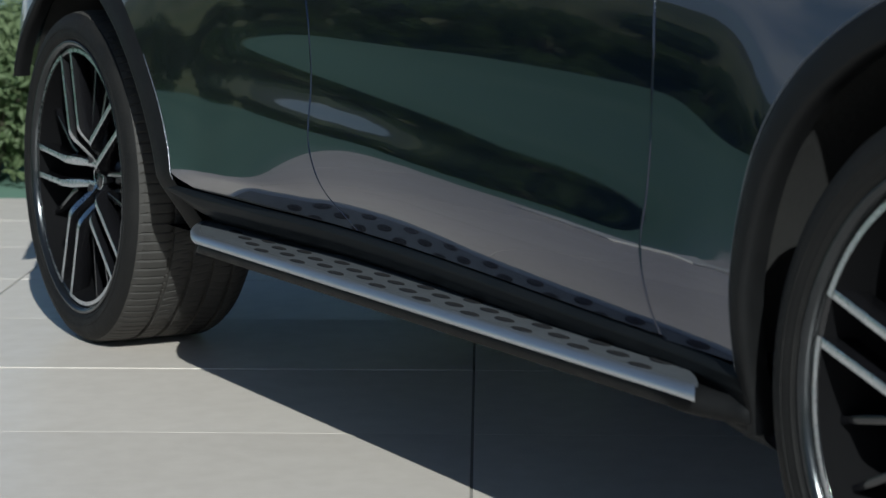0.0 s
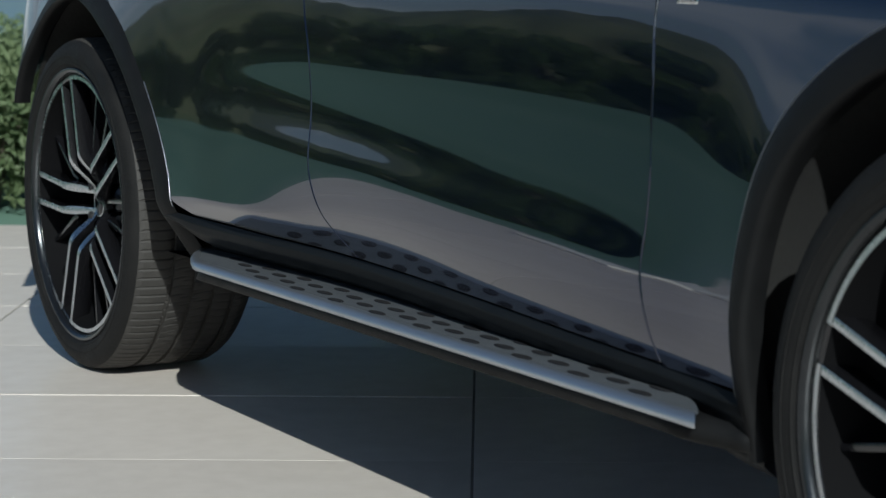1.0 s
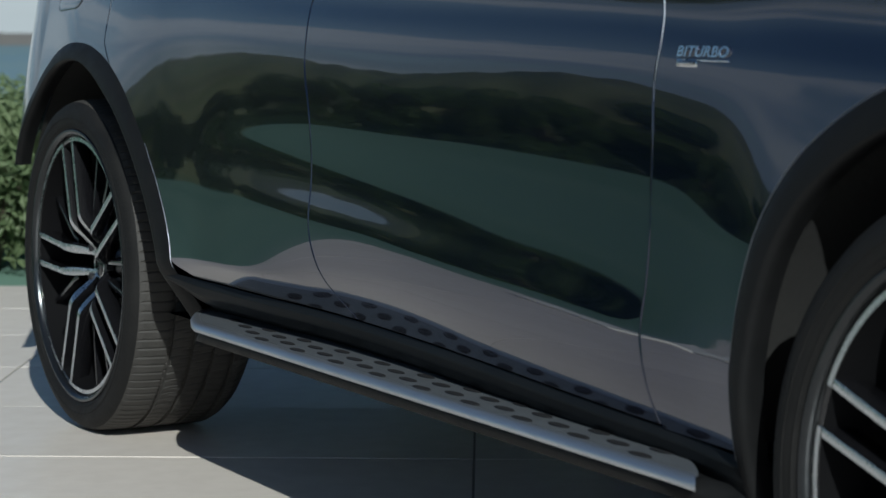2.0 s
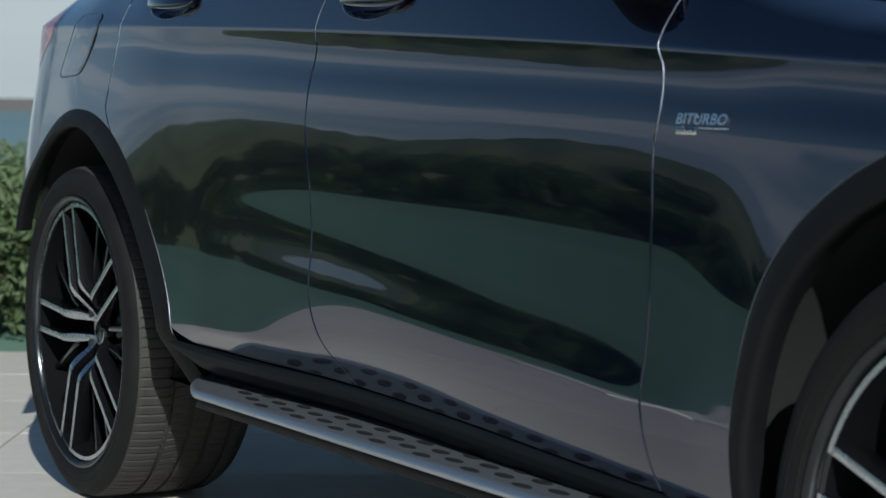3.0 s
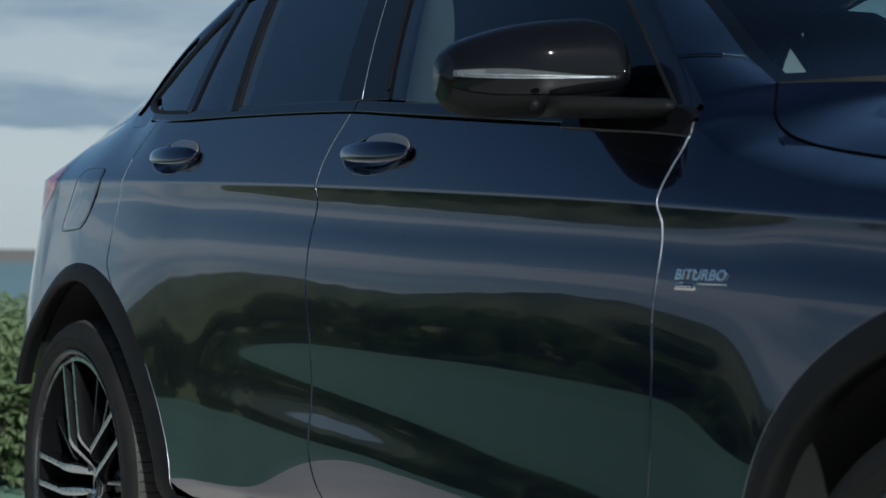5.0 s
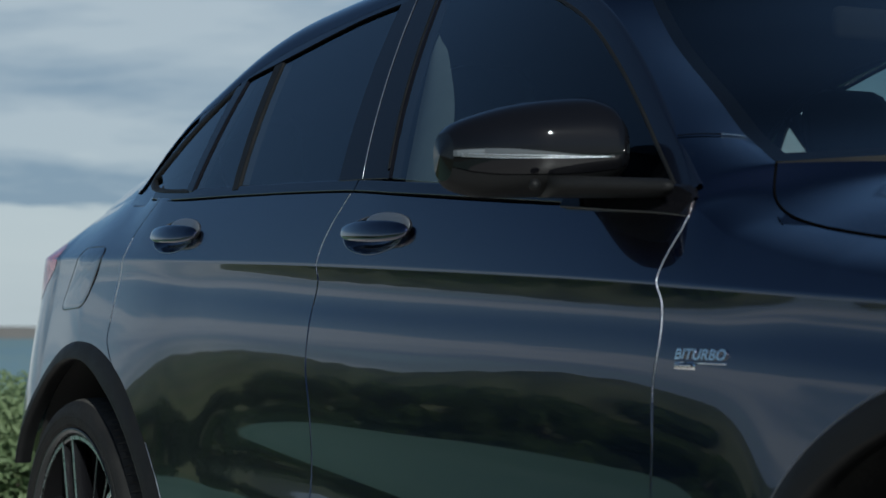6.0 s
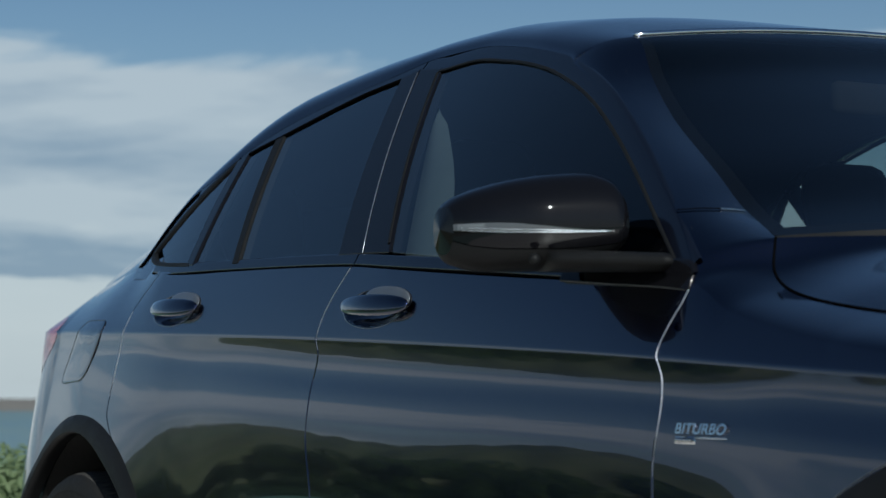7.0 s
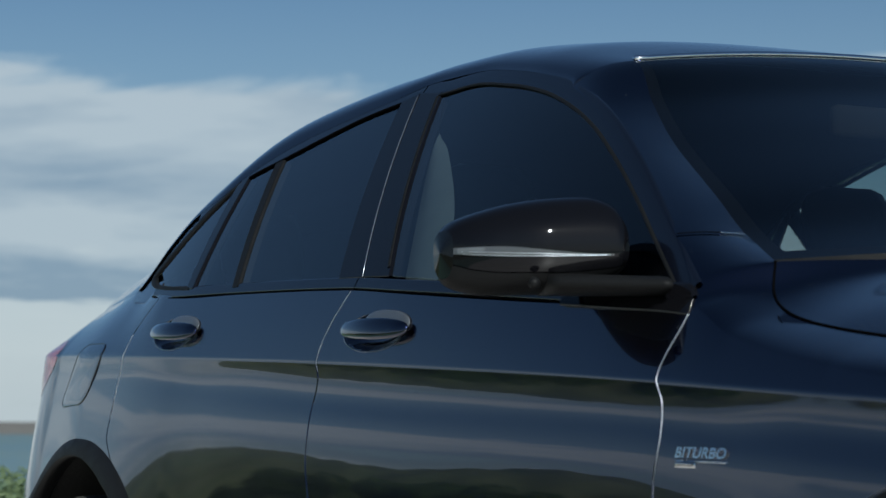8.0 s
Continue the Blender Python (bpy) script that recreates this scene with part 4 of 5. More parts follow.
def mirror(side):
    holder = new("wing_mirror")
    holder.parent = car
    tagged(holder, "gloss black wing mirror with a clear indicator strip")
    c = Vector((2.008, side * 0.970, 1.1455))
    top_f = table([(0.0, 0.060), (0.05, 0.072), (0.17, 0.079), (0.38, 0.076), (0.6, 0.068), (0.8, 0.055), (0.93, 0.042), (1.0, 0.028)])
    low_f = table([(0.0, 0.038), (0.12, 0.050), (0.45, 0.062), (0.75, 0.063), (0.92, 0.055), (1.0, 0.040)])
    front_f = table([(0.0, 0.076), (0.08, 0.088), (0.5, 0.088), (0.8, 0.072), (0.94, 0.052), (1.0, 0.030)])

    def shell(u, v):
        """u: round the housing's section, v: from the inner end to the outer one."""
        a = 2 * math.pi * u
        y = lerp(-0.104, 0.104, v)
        ca, sa = math.cos(a), math.sin(a)
        ca, sa = math.copysign(abs(ca) ** 0.8, ca), math.copysign(abs(sa) ** 0.85, sa)
        x = ca * (front_f(v) if ca > 0 else 0.05 * min(1.0, front_f(v) / 0.05))
        z = sa * (top_f(v) if sa > 0 else low_f(v))
        return c + Vector((x + 0.012 - 0.085 * v, side * y, z))

    def shell_part(name, u0, u1, mat, label, grow=0.0):
        bm, vs = grid(lambda u, v: (shell(lerp(u0, u1, u), v) - c) * (1 + grow) + c, 40, 40)
        bmesh.ops.recalc_face_normals(bm, faces=bm.faces)
        return part(name, bm, mat, holder, label)
    shell_part("upper_cap", -0.078, 0.5, GLOSS_BLACK, "gloss black upper cap")
    shell_part("lower_shell", 0.5, 0.917, PLASTIC, "matt black lower shell")
    shell_part("seam_groove", 0.916, 0.923, DARK, "", -0.01)
    cap_end, _ = grid(lambda u, v: c + (shell(u, 0.0) - c - Vector((0, side * -0.104, 0))) * v + Vector((0, side * -0.104, 0)), 30, 4)
    part("inner_end", cap_end, GLOSS_BLACK, holder)
    tip = c + Vector((-0.073, side * 0.110, -0.004))
    cap_end, _ = grid(lambda u, v: tip.lerp(shell(u, 1.0), v ** 0.7), 30, 6)
    part("outer_end", cap_end, GLOSS_BLACK, holder)

    # indicator: a long clear strip on the nose of the housing, tapering inwards
    def lens(u, v):
        w = lerp(0.13, 1.0, v)
        h = 0.026 * (0.25 + 0.78 * smooth01(v * 1.25))
        q = shell(-0.010 - 0.010 * (1 - v) + lerp(-0.42, 0.58, u) * h, w)
        return c + (q - c) * 1.010 + Vector((0.0015, 0, 0))
    bm, _ = grid(lens, 10, 40)
    bmesh.ops.recalc_face_normals(bm, faces=bm.faces)
    lens_part = part("indicator_lens", bm, CLEAR, holder, "clear strip indicator lens")
    bm, _ = grid(lambda u, v: lens(lerp(0.10, 0.46, u), lerp(0.01, 0.98, v)) + Vector((0.0009, 0, 0)), 4, 40)
    bmesh.ops.recalc_face_normals(bm, faces=bm.faces)
    part("light_guide", bm, AMBER, lens_part, "pale light guide line")
    for edge in (0.10, 0.46):
        bm = bmesh.new()
        tube(bm, [lens(edge, v) + Vector((0.0012, 0, 0)) for v in np.linspace(0.03, 0.97, 30)], 0.0005, 6)
        part("guide_edge", bm, ALU, lens_part)
    bm, _ = grid(lambda u, v: lens(lerp(0.10, 0.90, u), lerp(0.86, 0.985, v)) + Vector((0.0011, side * 0.0004, 0)), 6, 14)
    bmesh.ops.recalc_face_normals(bm, faces=bm.faces)
    part("reflector", bm, AMBER, lens_part, "bright end of the indicator")
    # mirror glass on the rear face
    def mg(u, v):
        a = 2 * math.pi * u
        return c + Vector((-0.052 - 0.03 * 0.5, side * (0.012 + 0.095 * v * math.cos(a)), 0.048 * v * math.sin(a)))
    bm, _ = grid(mg, 24, 4)
    part("mirror_glass", bm, CHROME, holder, "silvered mirror glass")
    # small round camera below
    bm = bmesh.new()
    bmesh.ops.create_uvsphere(bm, u_segments=16, v_segments=10, radius=0.0085, matrix=Matrix.Translation(c + Vector((0.062, side * 0.035, -0.050))))
    part("camera_dome", bm, PLASTIC, holder)
    # foot, from the door's corner to the housing
    bm = bmesh.new()
    rows = []
    for i in range(13):
        t = i / 12
        p = Vector((2.175, side * 0.866, 1.090)).lerp(Vector((2.018, side * 0.962, 1.097)), t)
        rx, rz = lerp(0.050, 0.058, t), lerp(0.013, 0.016, t)
        rows.append([bm.verts.new(p + Vector((rx * math.cos(2 * math.pi * k / 14), side * 0.3 * rx * math.cos(2 * math.pi * k / 14), rz * math.sin(2 * math.pi * k / 14)))) for k in range(14)])
    for a, b in zip(rows, rows[1:]):
        for k in range(14):
            bm.faces.new((a[k], a[(k + 1) % 14], b[(k + 1) % 14], b[k]))
    bm.faces.new(rows[0]), bm.faces.new(rows[-1])
    bmesh.ops.recalc_face_normals(bm, faces=bm.faces)
    part("mirror_foot", bm, PLASTIC, holder, "matt black foot")


for side in (-1, 1):
    build_side(side)

# ------------------------------------------------ roof: from side rail to side rail
roof_z = table([(-1.0, 1.135), (-0.8, 1.245), (-0.4, 1.400), (0.0, 1.500), (0.5, 1.580), (0.9, 1.609), (1.2, 1.606), (1.45, 1.582), (1.70, 1.535)])


def rail_point(x):
    """Half width and height of the roof's side edge."""
    if x >= 0.06:
        z = rail(x) if x > 0.30 else tip_rail(x)
        return cabin(x, z) + 0.003, z
    z = belt_z(x)
    return (belt_w(x) if x > REAR_X else flank(x, z)), z


def roof_front(y):
    """The roof's front edge: the head of the windscreen, then down to the side rails."""
    ay, side = abs(y), (1 if y > 0 else -1)
    corner, foot = screen_edge(0.48, side), cab(1.66, rail(1.66), side, 0.003)
    if ay <= abs(corner.y):
        b = 1 - (ay / abs(corner.y)) ** 2
        return Vector((corner.x - 0.03 * b, y, corner.z + 0.046 * b))
    t = min(1.0, (ay - abs(corner.y)) / (abs(foot.y) - abs(corner.y)))
    return corner.lerp(foot, t) + Vector((0.15, side * 0.6, 0.8)).normalized() * 0.012 * math.sin(math.pi * t)


def roof(u, v):
    x = lerp(-0.93, 1.712, v)
    s = 2 * u - 1
    x_edge = x - 0.028 * v ** 6 * (1 - s * s)
    w, z = rail_point(x_edge)
    top = roof_z(x_edge)
    a = abs(s)
    a = 1 - (1 - a) ** 1.5
    k = smooth01(x_edge / 0.6)
    h = (1 - a ** lerp(2.0, 3.0, k)) ** lerp(0.85, 0.5, k)
    p = Vector((x_edge, math.copysign(a, s) * w, z + (top - z) * h))
    k = smooth01((v - 0.92) / 0.08)
    return p.lerp(roof_front(p.y), k) if k > 0 else p


bm, _ = grid(roof, 80, 110)
bmesh.ops.recalc_face_normals(bm, faces=bm.faces)
part("roof", bm, PAINT, car)


# ------------------------------------------------ windscreen, cowl, bonnet
def screen(u, v):
    s = 2 * u - 1
    e = screen_edge(lerp(0.48, 1.0, v), 1)
    b = 1 - s * s
    return Vector((e.x + b * lerp(-0.03, 0.16, v), e.y * s, e.z + b * lerp(0.046, 0.03, v)))


bm, vs = grid(screen, 40, 24)
bmesh.ops.recalc_face_normals(bm, faces=bm.faces)
part("windscreen", bm, GLASS_CLEAR, car, "clear raked windscreen").visible_shadow = False
bm = bmesh.new()
tube(bm, [screen(i / 40, 0.0) + Vector((-0.004, 0, 0.004)) for i in range(41)], 0.005, 8)
part("screen_trim", bm, CHROME, car, "bright strip along the roof's front edge")
for s in (0.0, 1.0):
    bm, _ = grid(lambda u, v: screen(abs(s - 0.020 * u), v) + Vector((-0.002, 0, -0.004)), 4, 24)
    part("screen_border", bm, DARK, car)
bm, _ = grid(lambda u, v: screen(u, lerp(0.965, 1.0, v)) + Vector((-0.002, 0, -0.004)), 40, 4)
part("screen_border", bm, DARK, car)


shut_y = table([(0.0, 0.748), (0.05, 0.770), (0.11, 0.792), (0.2, 0.806), (0.35, 0.800), (0.7, 0.71), (1.0, 0.60)])
shut_x = table([(0.0, 2.275), (0.05, 2.300), (0.11, 2.365), (0.2, 2.485), (0.35, 2.665), (0.7, 3.15), (1.0, 3.60)])
shut_z = table([(0.0, 1.122), (0.05, 1.078), (0.11, 1.046), (0.2, 1.023), (0.35, 1.001), (0.7, 0.95), (1.0, 0.86)])


def shut(t, side):
    return Vector((shut_x(t), side * shut_y(t), shut_z(t)))


def bonnet(u, v):
    s = 2 * u - 1
    e = shut(v, 1)
    crest = table([(0.0, 1.132), (0.3, 1.105), (0.7, 1.03), (1.0, 0.89)])(v)
    back = 0.10 * (1 - s * s) * (1 - v) ** 3 + 0.10 * (1 - s * s) * v ** 3
    k = 1 - abs(s) ** 4
    return Vector((e.x + back, s * e.y, lerp(e.z, crest, k)))


bm, _ = grid(bonnet, 90, 70)
bmesh.ops.recalc_face_normals(bm, faces=bm.faces)
part("bonnet", bm, PAINT, car)


def wing_foot(u, side):
    """Lower edge of the wing's upper part: down the door's front corner, then along the wing."""
    if u < 0.25:
        x = lerp(2.150, 2.250, u / 0.25)
        return cab(x, rail(x), side, 0.003)
    k = (u - 0.25) / 0.75
    x = lerp(2.256, 3.19, k)
    return at_side(x, belt_z(x), side)


for side in (-1, 1):
    bm = bmesh.new()
    tube(bm, [shut(t, side) + Vector((0, 0.0008 * side, 0.0004)) for t in np.linspace(0.0, 0.8, 70)], 0.0019, 6)
    part("bonnet_seam", bm, DARK, car)

    def wing_top(u, v):
        a = wing_foot(u, side)
        if u < 0.2:
            b = screen_edge(0.955, side).lerp(shut(0.0, side), smooth01(u / 0.2))
        else:
            b = shut((u - 0.2) / 0.8 * 0.72, side)
        # leaves the flank in the flank's own lean and arches over to the bonnet
        chord = b - a
        lift = Vector((0.15, side * 0.6, 0.8)).normalized() * chord.length * 0.06
        x = min(max(a.x, 2.27), 3.18)
        lean = (at_side(x, belt_z(x), side) - at_side(x, belt_z(x) - 0.012, side)).normalized() * chord.length * 0.20
        mid = (a.lerp(b, 0.5) + lift).lerp(a + lean, smooth01((u - 0.12) / 0.22))
        return a * (1 - v) ** 2 + mid * 2 * v * (1 - v) + b * v * v
    bm, _ = grid(wing_top, 120, 24)
    bmesh.ops.recalc_face_normals(bm, faces=bm.faces)
    part("wing_top", bm, PAINT, car)
    # seam between the pillar's foot and the wing; its chrome inner end draws a glint
    for v0, v1, r, mat in ((0.02, 0.66, 0.0008, DARK), (0.64, 0.98, 0.0012, CHROME)):
        bm = bmesh.new()
        tube(bm, [wing_top(0.004, v) + Vector((0.002, side * 0.0015, 0.0012)) for v in np.linspace(v0, v1, 16)], r, 6)
        part("pillar_seam", bm, mat, car)
bm, _ = grid(lambda u, v: screen(u, 1.0).lerp(bonnet(u, 0.0), v) + Vector((0, 0, -0.02 * math.sin(math.pi * v))), 40, 6)
part("cowl", bm, PLASTIC, car)


# ------------------------------------------------ tail and nose, lofted round the ends
def tail(theta, z, out=0.0):
    o = flank(REAR_X, z) + out
    length = REAR_L + out
    return Vector((REAR_X - length * math.sin(theta), -o * math.cos(theta), z))


def nose(theta, z, out=0.0):
    o = flank(NOSE_X, z) + out
    return Vector((NOSE_X + (NOSE_L + out) * math.sin(theta), -o * math.cos(theta), z))


def loft(f, t0, t1, z0, z1, nu, nv, out=0.0, bulge_out=0.0):
    bm, _ = grid(lambda u, v: f(lerp(t0, t1, u), lerp(z0, z1, v), out + bulge_out * math.sin(math.pi * v)), nu, nv)
    bmesh.ops.recalc_face_normals(bm, faces=bm.faces)
    return bm


H = math.pi / 2
lamp_edge = table([(0.955, -0.44), (0.98, -0.405), (1.01, -0.36), (1.035, -0.33), (1.06, -0.325), (1.09, -0.35)])
part("rear_bumper", loft(tail, 0.55, math.pi - 0.55, 0.565, 0.80, 60, 16, 0.002, 0.010), PAINT, car)
part("bumper_skirt", loft(tail, 0.0, math.pi, 0.36, 0.57, 60, 8, -0.10, 0.02), PLASTIC, car, "black plastic lower bumper")
part("tailgate", loft(tail, 0.70, math.pi - 0.70, 0.80, 1.13, 60, 14, 0.0), PAINT, car)
for side in (-1, 1):
    bm, _ = grid(lambda u, v: at_side(lerp(lamp_edge(lerp(0.955, 1.085, v)), -0.90, u), lerp(0.955, 1.085, v), side, 0.0008 + 0.006 * math.sin(math.pi * v) * smooth01(u * 5)), 30, 12)
    bmesh.ops.recalc_face_normals(bm, faces=bm.faces)
    part("tail_light", bm, RED_LENS, car, "red rear lamp")
part("front_bumper", loft(nose, 0.0, math.pi, 0.28, 0.62, 60, 12, 0.01, 0.03), PAINT, car)
part("grille", loft(nose, H - 0.5, H + 0.5, 0.62, 0.84, 30, 8, 0.0), GLOSS_BLACK, car, "black slatted grille")
for k in range(6):
    part("grille_bar", loft(nose, H - 0.48, H + 0.48, 0.64 + 0.034 * k, 0.65 + 0.034 * k, 20, 2, 0.012), CHROME, car)
for a in (0.12, math.pi - 0.12 - 0.85):
    part("headlight", loft(nose, a, a + 0.85, 0.66, 0.83, 20, 8, 0.006, 0.01), CLEAR, car, "clear headlight")
# underbody; its pale colour is there to bounce light into the shadow below
bm = bmesh.new()
box(bm, (-0.80, -0.68, 0.25), (3.45, 0.68, 0.36), 0.03)
part("underbody", bm, UNDER_BOUNCE, car, "underbody, pale blue to bounce light onto the ground")
# inner shell added behind the panels; its near-black stands for the shade deep in the seams
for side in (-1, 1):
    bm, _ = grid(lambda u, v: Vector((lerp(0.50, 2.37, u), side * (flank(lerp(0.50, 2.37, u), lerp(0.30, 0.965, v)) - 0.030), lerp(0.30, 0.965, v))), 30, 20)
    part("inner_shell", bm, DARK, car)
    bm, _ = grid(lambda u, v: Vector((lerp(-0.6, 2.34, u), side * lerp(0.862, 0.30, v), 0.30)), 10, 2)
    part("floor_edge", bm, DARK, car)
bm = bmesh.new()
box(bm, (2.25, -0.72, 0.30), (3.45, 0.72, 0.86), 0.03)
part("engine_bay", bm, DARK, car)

# ------------------------------------------------ cabin
bm = bmesh.new()
box(bm, (-0.6, -0.80, 0.36), (2.2, 0.80, 0.46), 0.02)
part("cabin_floor", bm, LINING, car)
bm = bmesh.new()
box(bm, (1.75, -0.74, 0.80), (2.22, 0.74, 1.06), 0.06)
part("dashboard", bm, LINING, car)


def seat(x, y, name="seat"):
    bm = bmesh.new()
    box(bm, (x - 0.05, y - 0.25, 0.46), (x + 0.46, y + 0.25, 0.66), 0.05)
    lean = Matrix.Rotation(radians(-16), 4, "Y")
    box(bm, (x - 0.10, y - 0.24, 0.60), (x + 0.04, y + 0.24, 1.18), 0.05, lean, (x, y, 0.62))
    box(bm, (x - 0.09, y - 0.105, 1.23), (x + 0.03, y + 0.105, 1.44), 0.058, lean, (x, y, 0.62))
    box(bm, (x - 0.05, y - 0.06, 1.16), (x - 0.035, y - 0.045, 1.27), 0.0, lean, (x, y, 0.62))
    box(bm, (x - 0.05, y + 0.045, 1.16), (x - 0.035, y + 0.06, 1.27), 0.0, lean, (x, y, 0.62))
    return part(name, bm, SEAT, car, "dark leather seat")


for y in (-0.445, 0.445):
    seat(1.19, y)
    seat(0.12, y)
bm = bmesh.new()
tube(bm, [Vector((1.66 - 0.07 * math.sin(a), 0.38 + 0.185 * math.cos(a), 0.98 + 0.17 * math.sin(a))) for a in np.linspace(0, 2 * math.pi, 33)], 0.014, 8)
box(bm, (1.655, 0.22, 0.965), (1.675, 0.54, 0.995), 0.006)
part("steering_wheel", bm, SEAT, car)
bm, _ = grid(lambda u, v: roof(lerp(0.04, 0.96, u), lerp(0.22, 0.94, v)) + Vector((0, 0, -0.035)), 30, 30)
part("headlining", bm, LINING, car)
bm = bmesh.new()
box(bm, (1.60, -0.12, 1.40), (1.63, 0.12, 1.46), 0.012)
part("rear_view_mirror", bm, LINING, car)


# ------------------------------------------------ wheels
def build_wheel():
    """A wheel with its outer face towards -y, its centre at the origin, the outer lip in the plane y = 0."""
    hub = new("wheel")
    R = 0.367
    # tyre: outer face profile to inner, grooved tread
    prof = [(0.283, 0.020), (0.292, 0.004), (0.299, -0.003), (0.306, -0.011), (0.318, -0.015), (0.332, -0.0145), (0.345, -0.0115), (0.354, -0.006)]
    side_n = len(prof)
    tread = [(0.3605, 0.003, 0), (0.3642, 0.014, 0), (0.3660, 0.030, 0), (R, 0.050, 0)]
    for g in (0.078, 0.128, 0.178, 0.226):
        tread += [(R, g - 0.0055, 0), (R - 0.007, g - 0.0045, 1), (R - 0.007, g + 0.0045, 1), (R, g + 0.0055, 0), (R, g + 0.022, 0)]
    tread += [(0.3605, 0.262, 0), (0.351, 0.274, 0)]
    full = prof + [(r, yy) for r, yy, _ in tread] + [(0.33, 0.288), (0.30, 0.284), (0.27, 0.262)]
    lo, hi = side_n, side_n + len(tread)
    n = 648

    def dent(j, k):
        if not lo <= j < hi:
            return 0.0
        y = full[j][1]
        if y < 0.010:
            return 0.0
        # sipes: straight across the shoulders, slanted and staggered on the middle ribs
        shift = 0 if y < 0.075 or y > 0.232 else int(y * 120) + 3 * int(y / 0.05)
        return 0.0026 if (k + shift) % 6 == 0 else 0.0
    tyre = part("tyre", revolve(full[:side_n + 1], 96), RUBBER, hub, "black low-profile tyre")
    part("tread", revolve(full[side_n:], n, dent=lambda j, k: dent(j + side_n, k)), TREAD, tyre, "dusty grooved tread", smooth=False)
    # raised ribs on the tyre's side
    part("sidewall_rib", revolve([(0.3255, -0.0142), (0.3265, -0.0162), (0.3275, -0.0162), (0.3285, -0.0140)], 96), RUBBER, tyre)
    part("sidewall_rib", revolve([(0.3085, -0.0112), (0.3095, -0.0137), (0.3110, -0.0142), (0.3120, -0.0120)], 96), RUBBER, tyre)
    # rim: a grey flange, a dark groove, then bright arcs that close the openings between the spoke pairs
    rim = part("rim", revolve([(0.2985, 0.006), (0.3015, -0.004), (0.3020, -0.0095), (0.2995, -0.0112), (0.2945, -0.0105), (0.2905, -0.0065), (0.2885, -0.001), (0.2875, 0.006), (0.2835, 0.006), (0.2830, 0.001)], 120), FLANGE, hub, "dark alloy rim with machined faces")
    for k in range(5):
        a0, a1 = 33 + 72 * k + 5.5, 33 + 72 * k + 66.5
        bm, _ = grid(lambda u, v: Vector((lerp(0.2835, 0.2755, v) * math.cos(radians(lerp(a0, a1, u))), -0.001, lerp(0.2835, 0.2755, v) * math.sin(radians(lerp(a0, a1, u))))), 30, 2)
        bmesh.ops.recalc_face_normals(bm, faces=bm.faces)
        part("rim_arc", bm, MACHINED, rim, "bright machined arc")
    part("rim_groove", revolve([(0.2835, 0.0008), (0.2765, 0.0008), (0.2762, 0.002)], 96), RIM_BLACK, rim)
    part("rim_barrel", revolve([(0.2765, 0.002), (0.268, 0.02), (0.257, 0.05), (0.244, 0.12), (0.246, 0.20), (0.256, 0.25)], 72), WELL, rim)

    def face_y(r):
        """Dish of the spokes' face."""
        return 0.052 - 0.052 * smooth01((r - 0.03) / 0.085)

    def arm(path, width, depth, drop, mat_top, mat_side, name):
        """One spoke arm along (r, degrees): bright top face on dark flanks."""
        pts = [Vector((r * math.cos(radians(a)), 0, r * math.sin(radians(a)))) for r, a in path]
        top = bmesh.new()
        body = bmesh.new()
        tr, br = [], []
        for i, p in enumerate(pts):
            a, b = pts[max(0, i - 1)], pts[min(len(pts) - 1, i + 1)]
            t = (b - a).normalized()
            s = Vector((-t.z, 0, t.x))
            w = width(i / (len(pts) - 1))
            y = face_y(p.length) + drop
            tr.append([top.verts.new(p + s * w * k + Vector((0, y + e, 0))) for k, e in ((-0.5, 0.0003), (-0.44, 0.0), (0.44, 0.0), (0.5, 0.0003))])
            br.append([body.verts.new(p + s * w * k + Vector((0, y + e, 0))) for k, e in ((-0.5, 0.0013), (-0.62, 0.012), (-0.66, depth), (0.66, depth), (0.62, 0.012), (0.5, 0.0013))])
        for rows, bmx in ((tr, top), (br, body)):
            for a, b in zip(rows, rows[1:]):
                for k in range(len(a) - 1):
                    bmx.faces.new((a[k], a[k + 1], b[k + 1], b[k]))
            bmesh.ops.recalc_face_normals(bmx, faces=bmx.faces)
        sp = part(name, body, mat_side, rim)
        if mat_top:
            part(name + "_face", top, mat_top, rim, "", True)
        else:
            part(name + "_face", top, mat_side, rim)
        return sp

    def bent(corners, n=9):
        """Straight runs between polar corners."""
        pts = [Vector((r * math.cos(radians(a)), r * math.sin(radians(a)))) for r, a in corners]
        out = []
        for p, q in zip(pts, pts[1:]):
            out += [p.lerp(q, i / n) for i in range(n)]
        out.append(pts[-1])
        return [(p.length, math.degrees(math.atan2(p.y, p.x))) for p in out]

    for k in range(5):
        mid = 33 + 72 * k
        for s in (-1, 1):
            arm(bent([(0.036, mid + s * 36.0), (0.120, mid + s * 14.0), (0.281, mid + s * 6.6)]), lambda t: 0.0120 + 0.006 * math.exp(-((t - 0.30) / 0.16) ** 2), 0.040, 0.0, MACHINED, RIM_BLACK, "spoke")
            # dark lower branch that forks off towards the open sector
            path = bent([(0.100, s * 24.0), (0.276, s * 27.0)], 9)
            arm([(r, mid + a) for r, a in path], lambda t: 0.010, 0.045, 0.026, None, RIM_BLACK, "lower_spoke")
    # centre
    part("hub_plate", revolve([(0.001, 0.058), (0.03, 0.056), (0.055, 0.058), (0.075, 0.066), (0.078, 0.10)], 48), RIM_BLACK, rim)
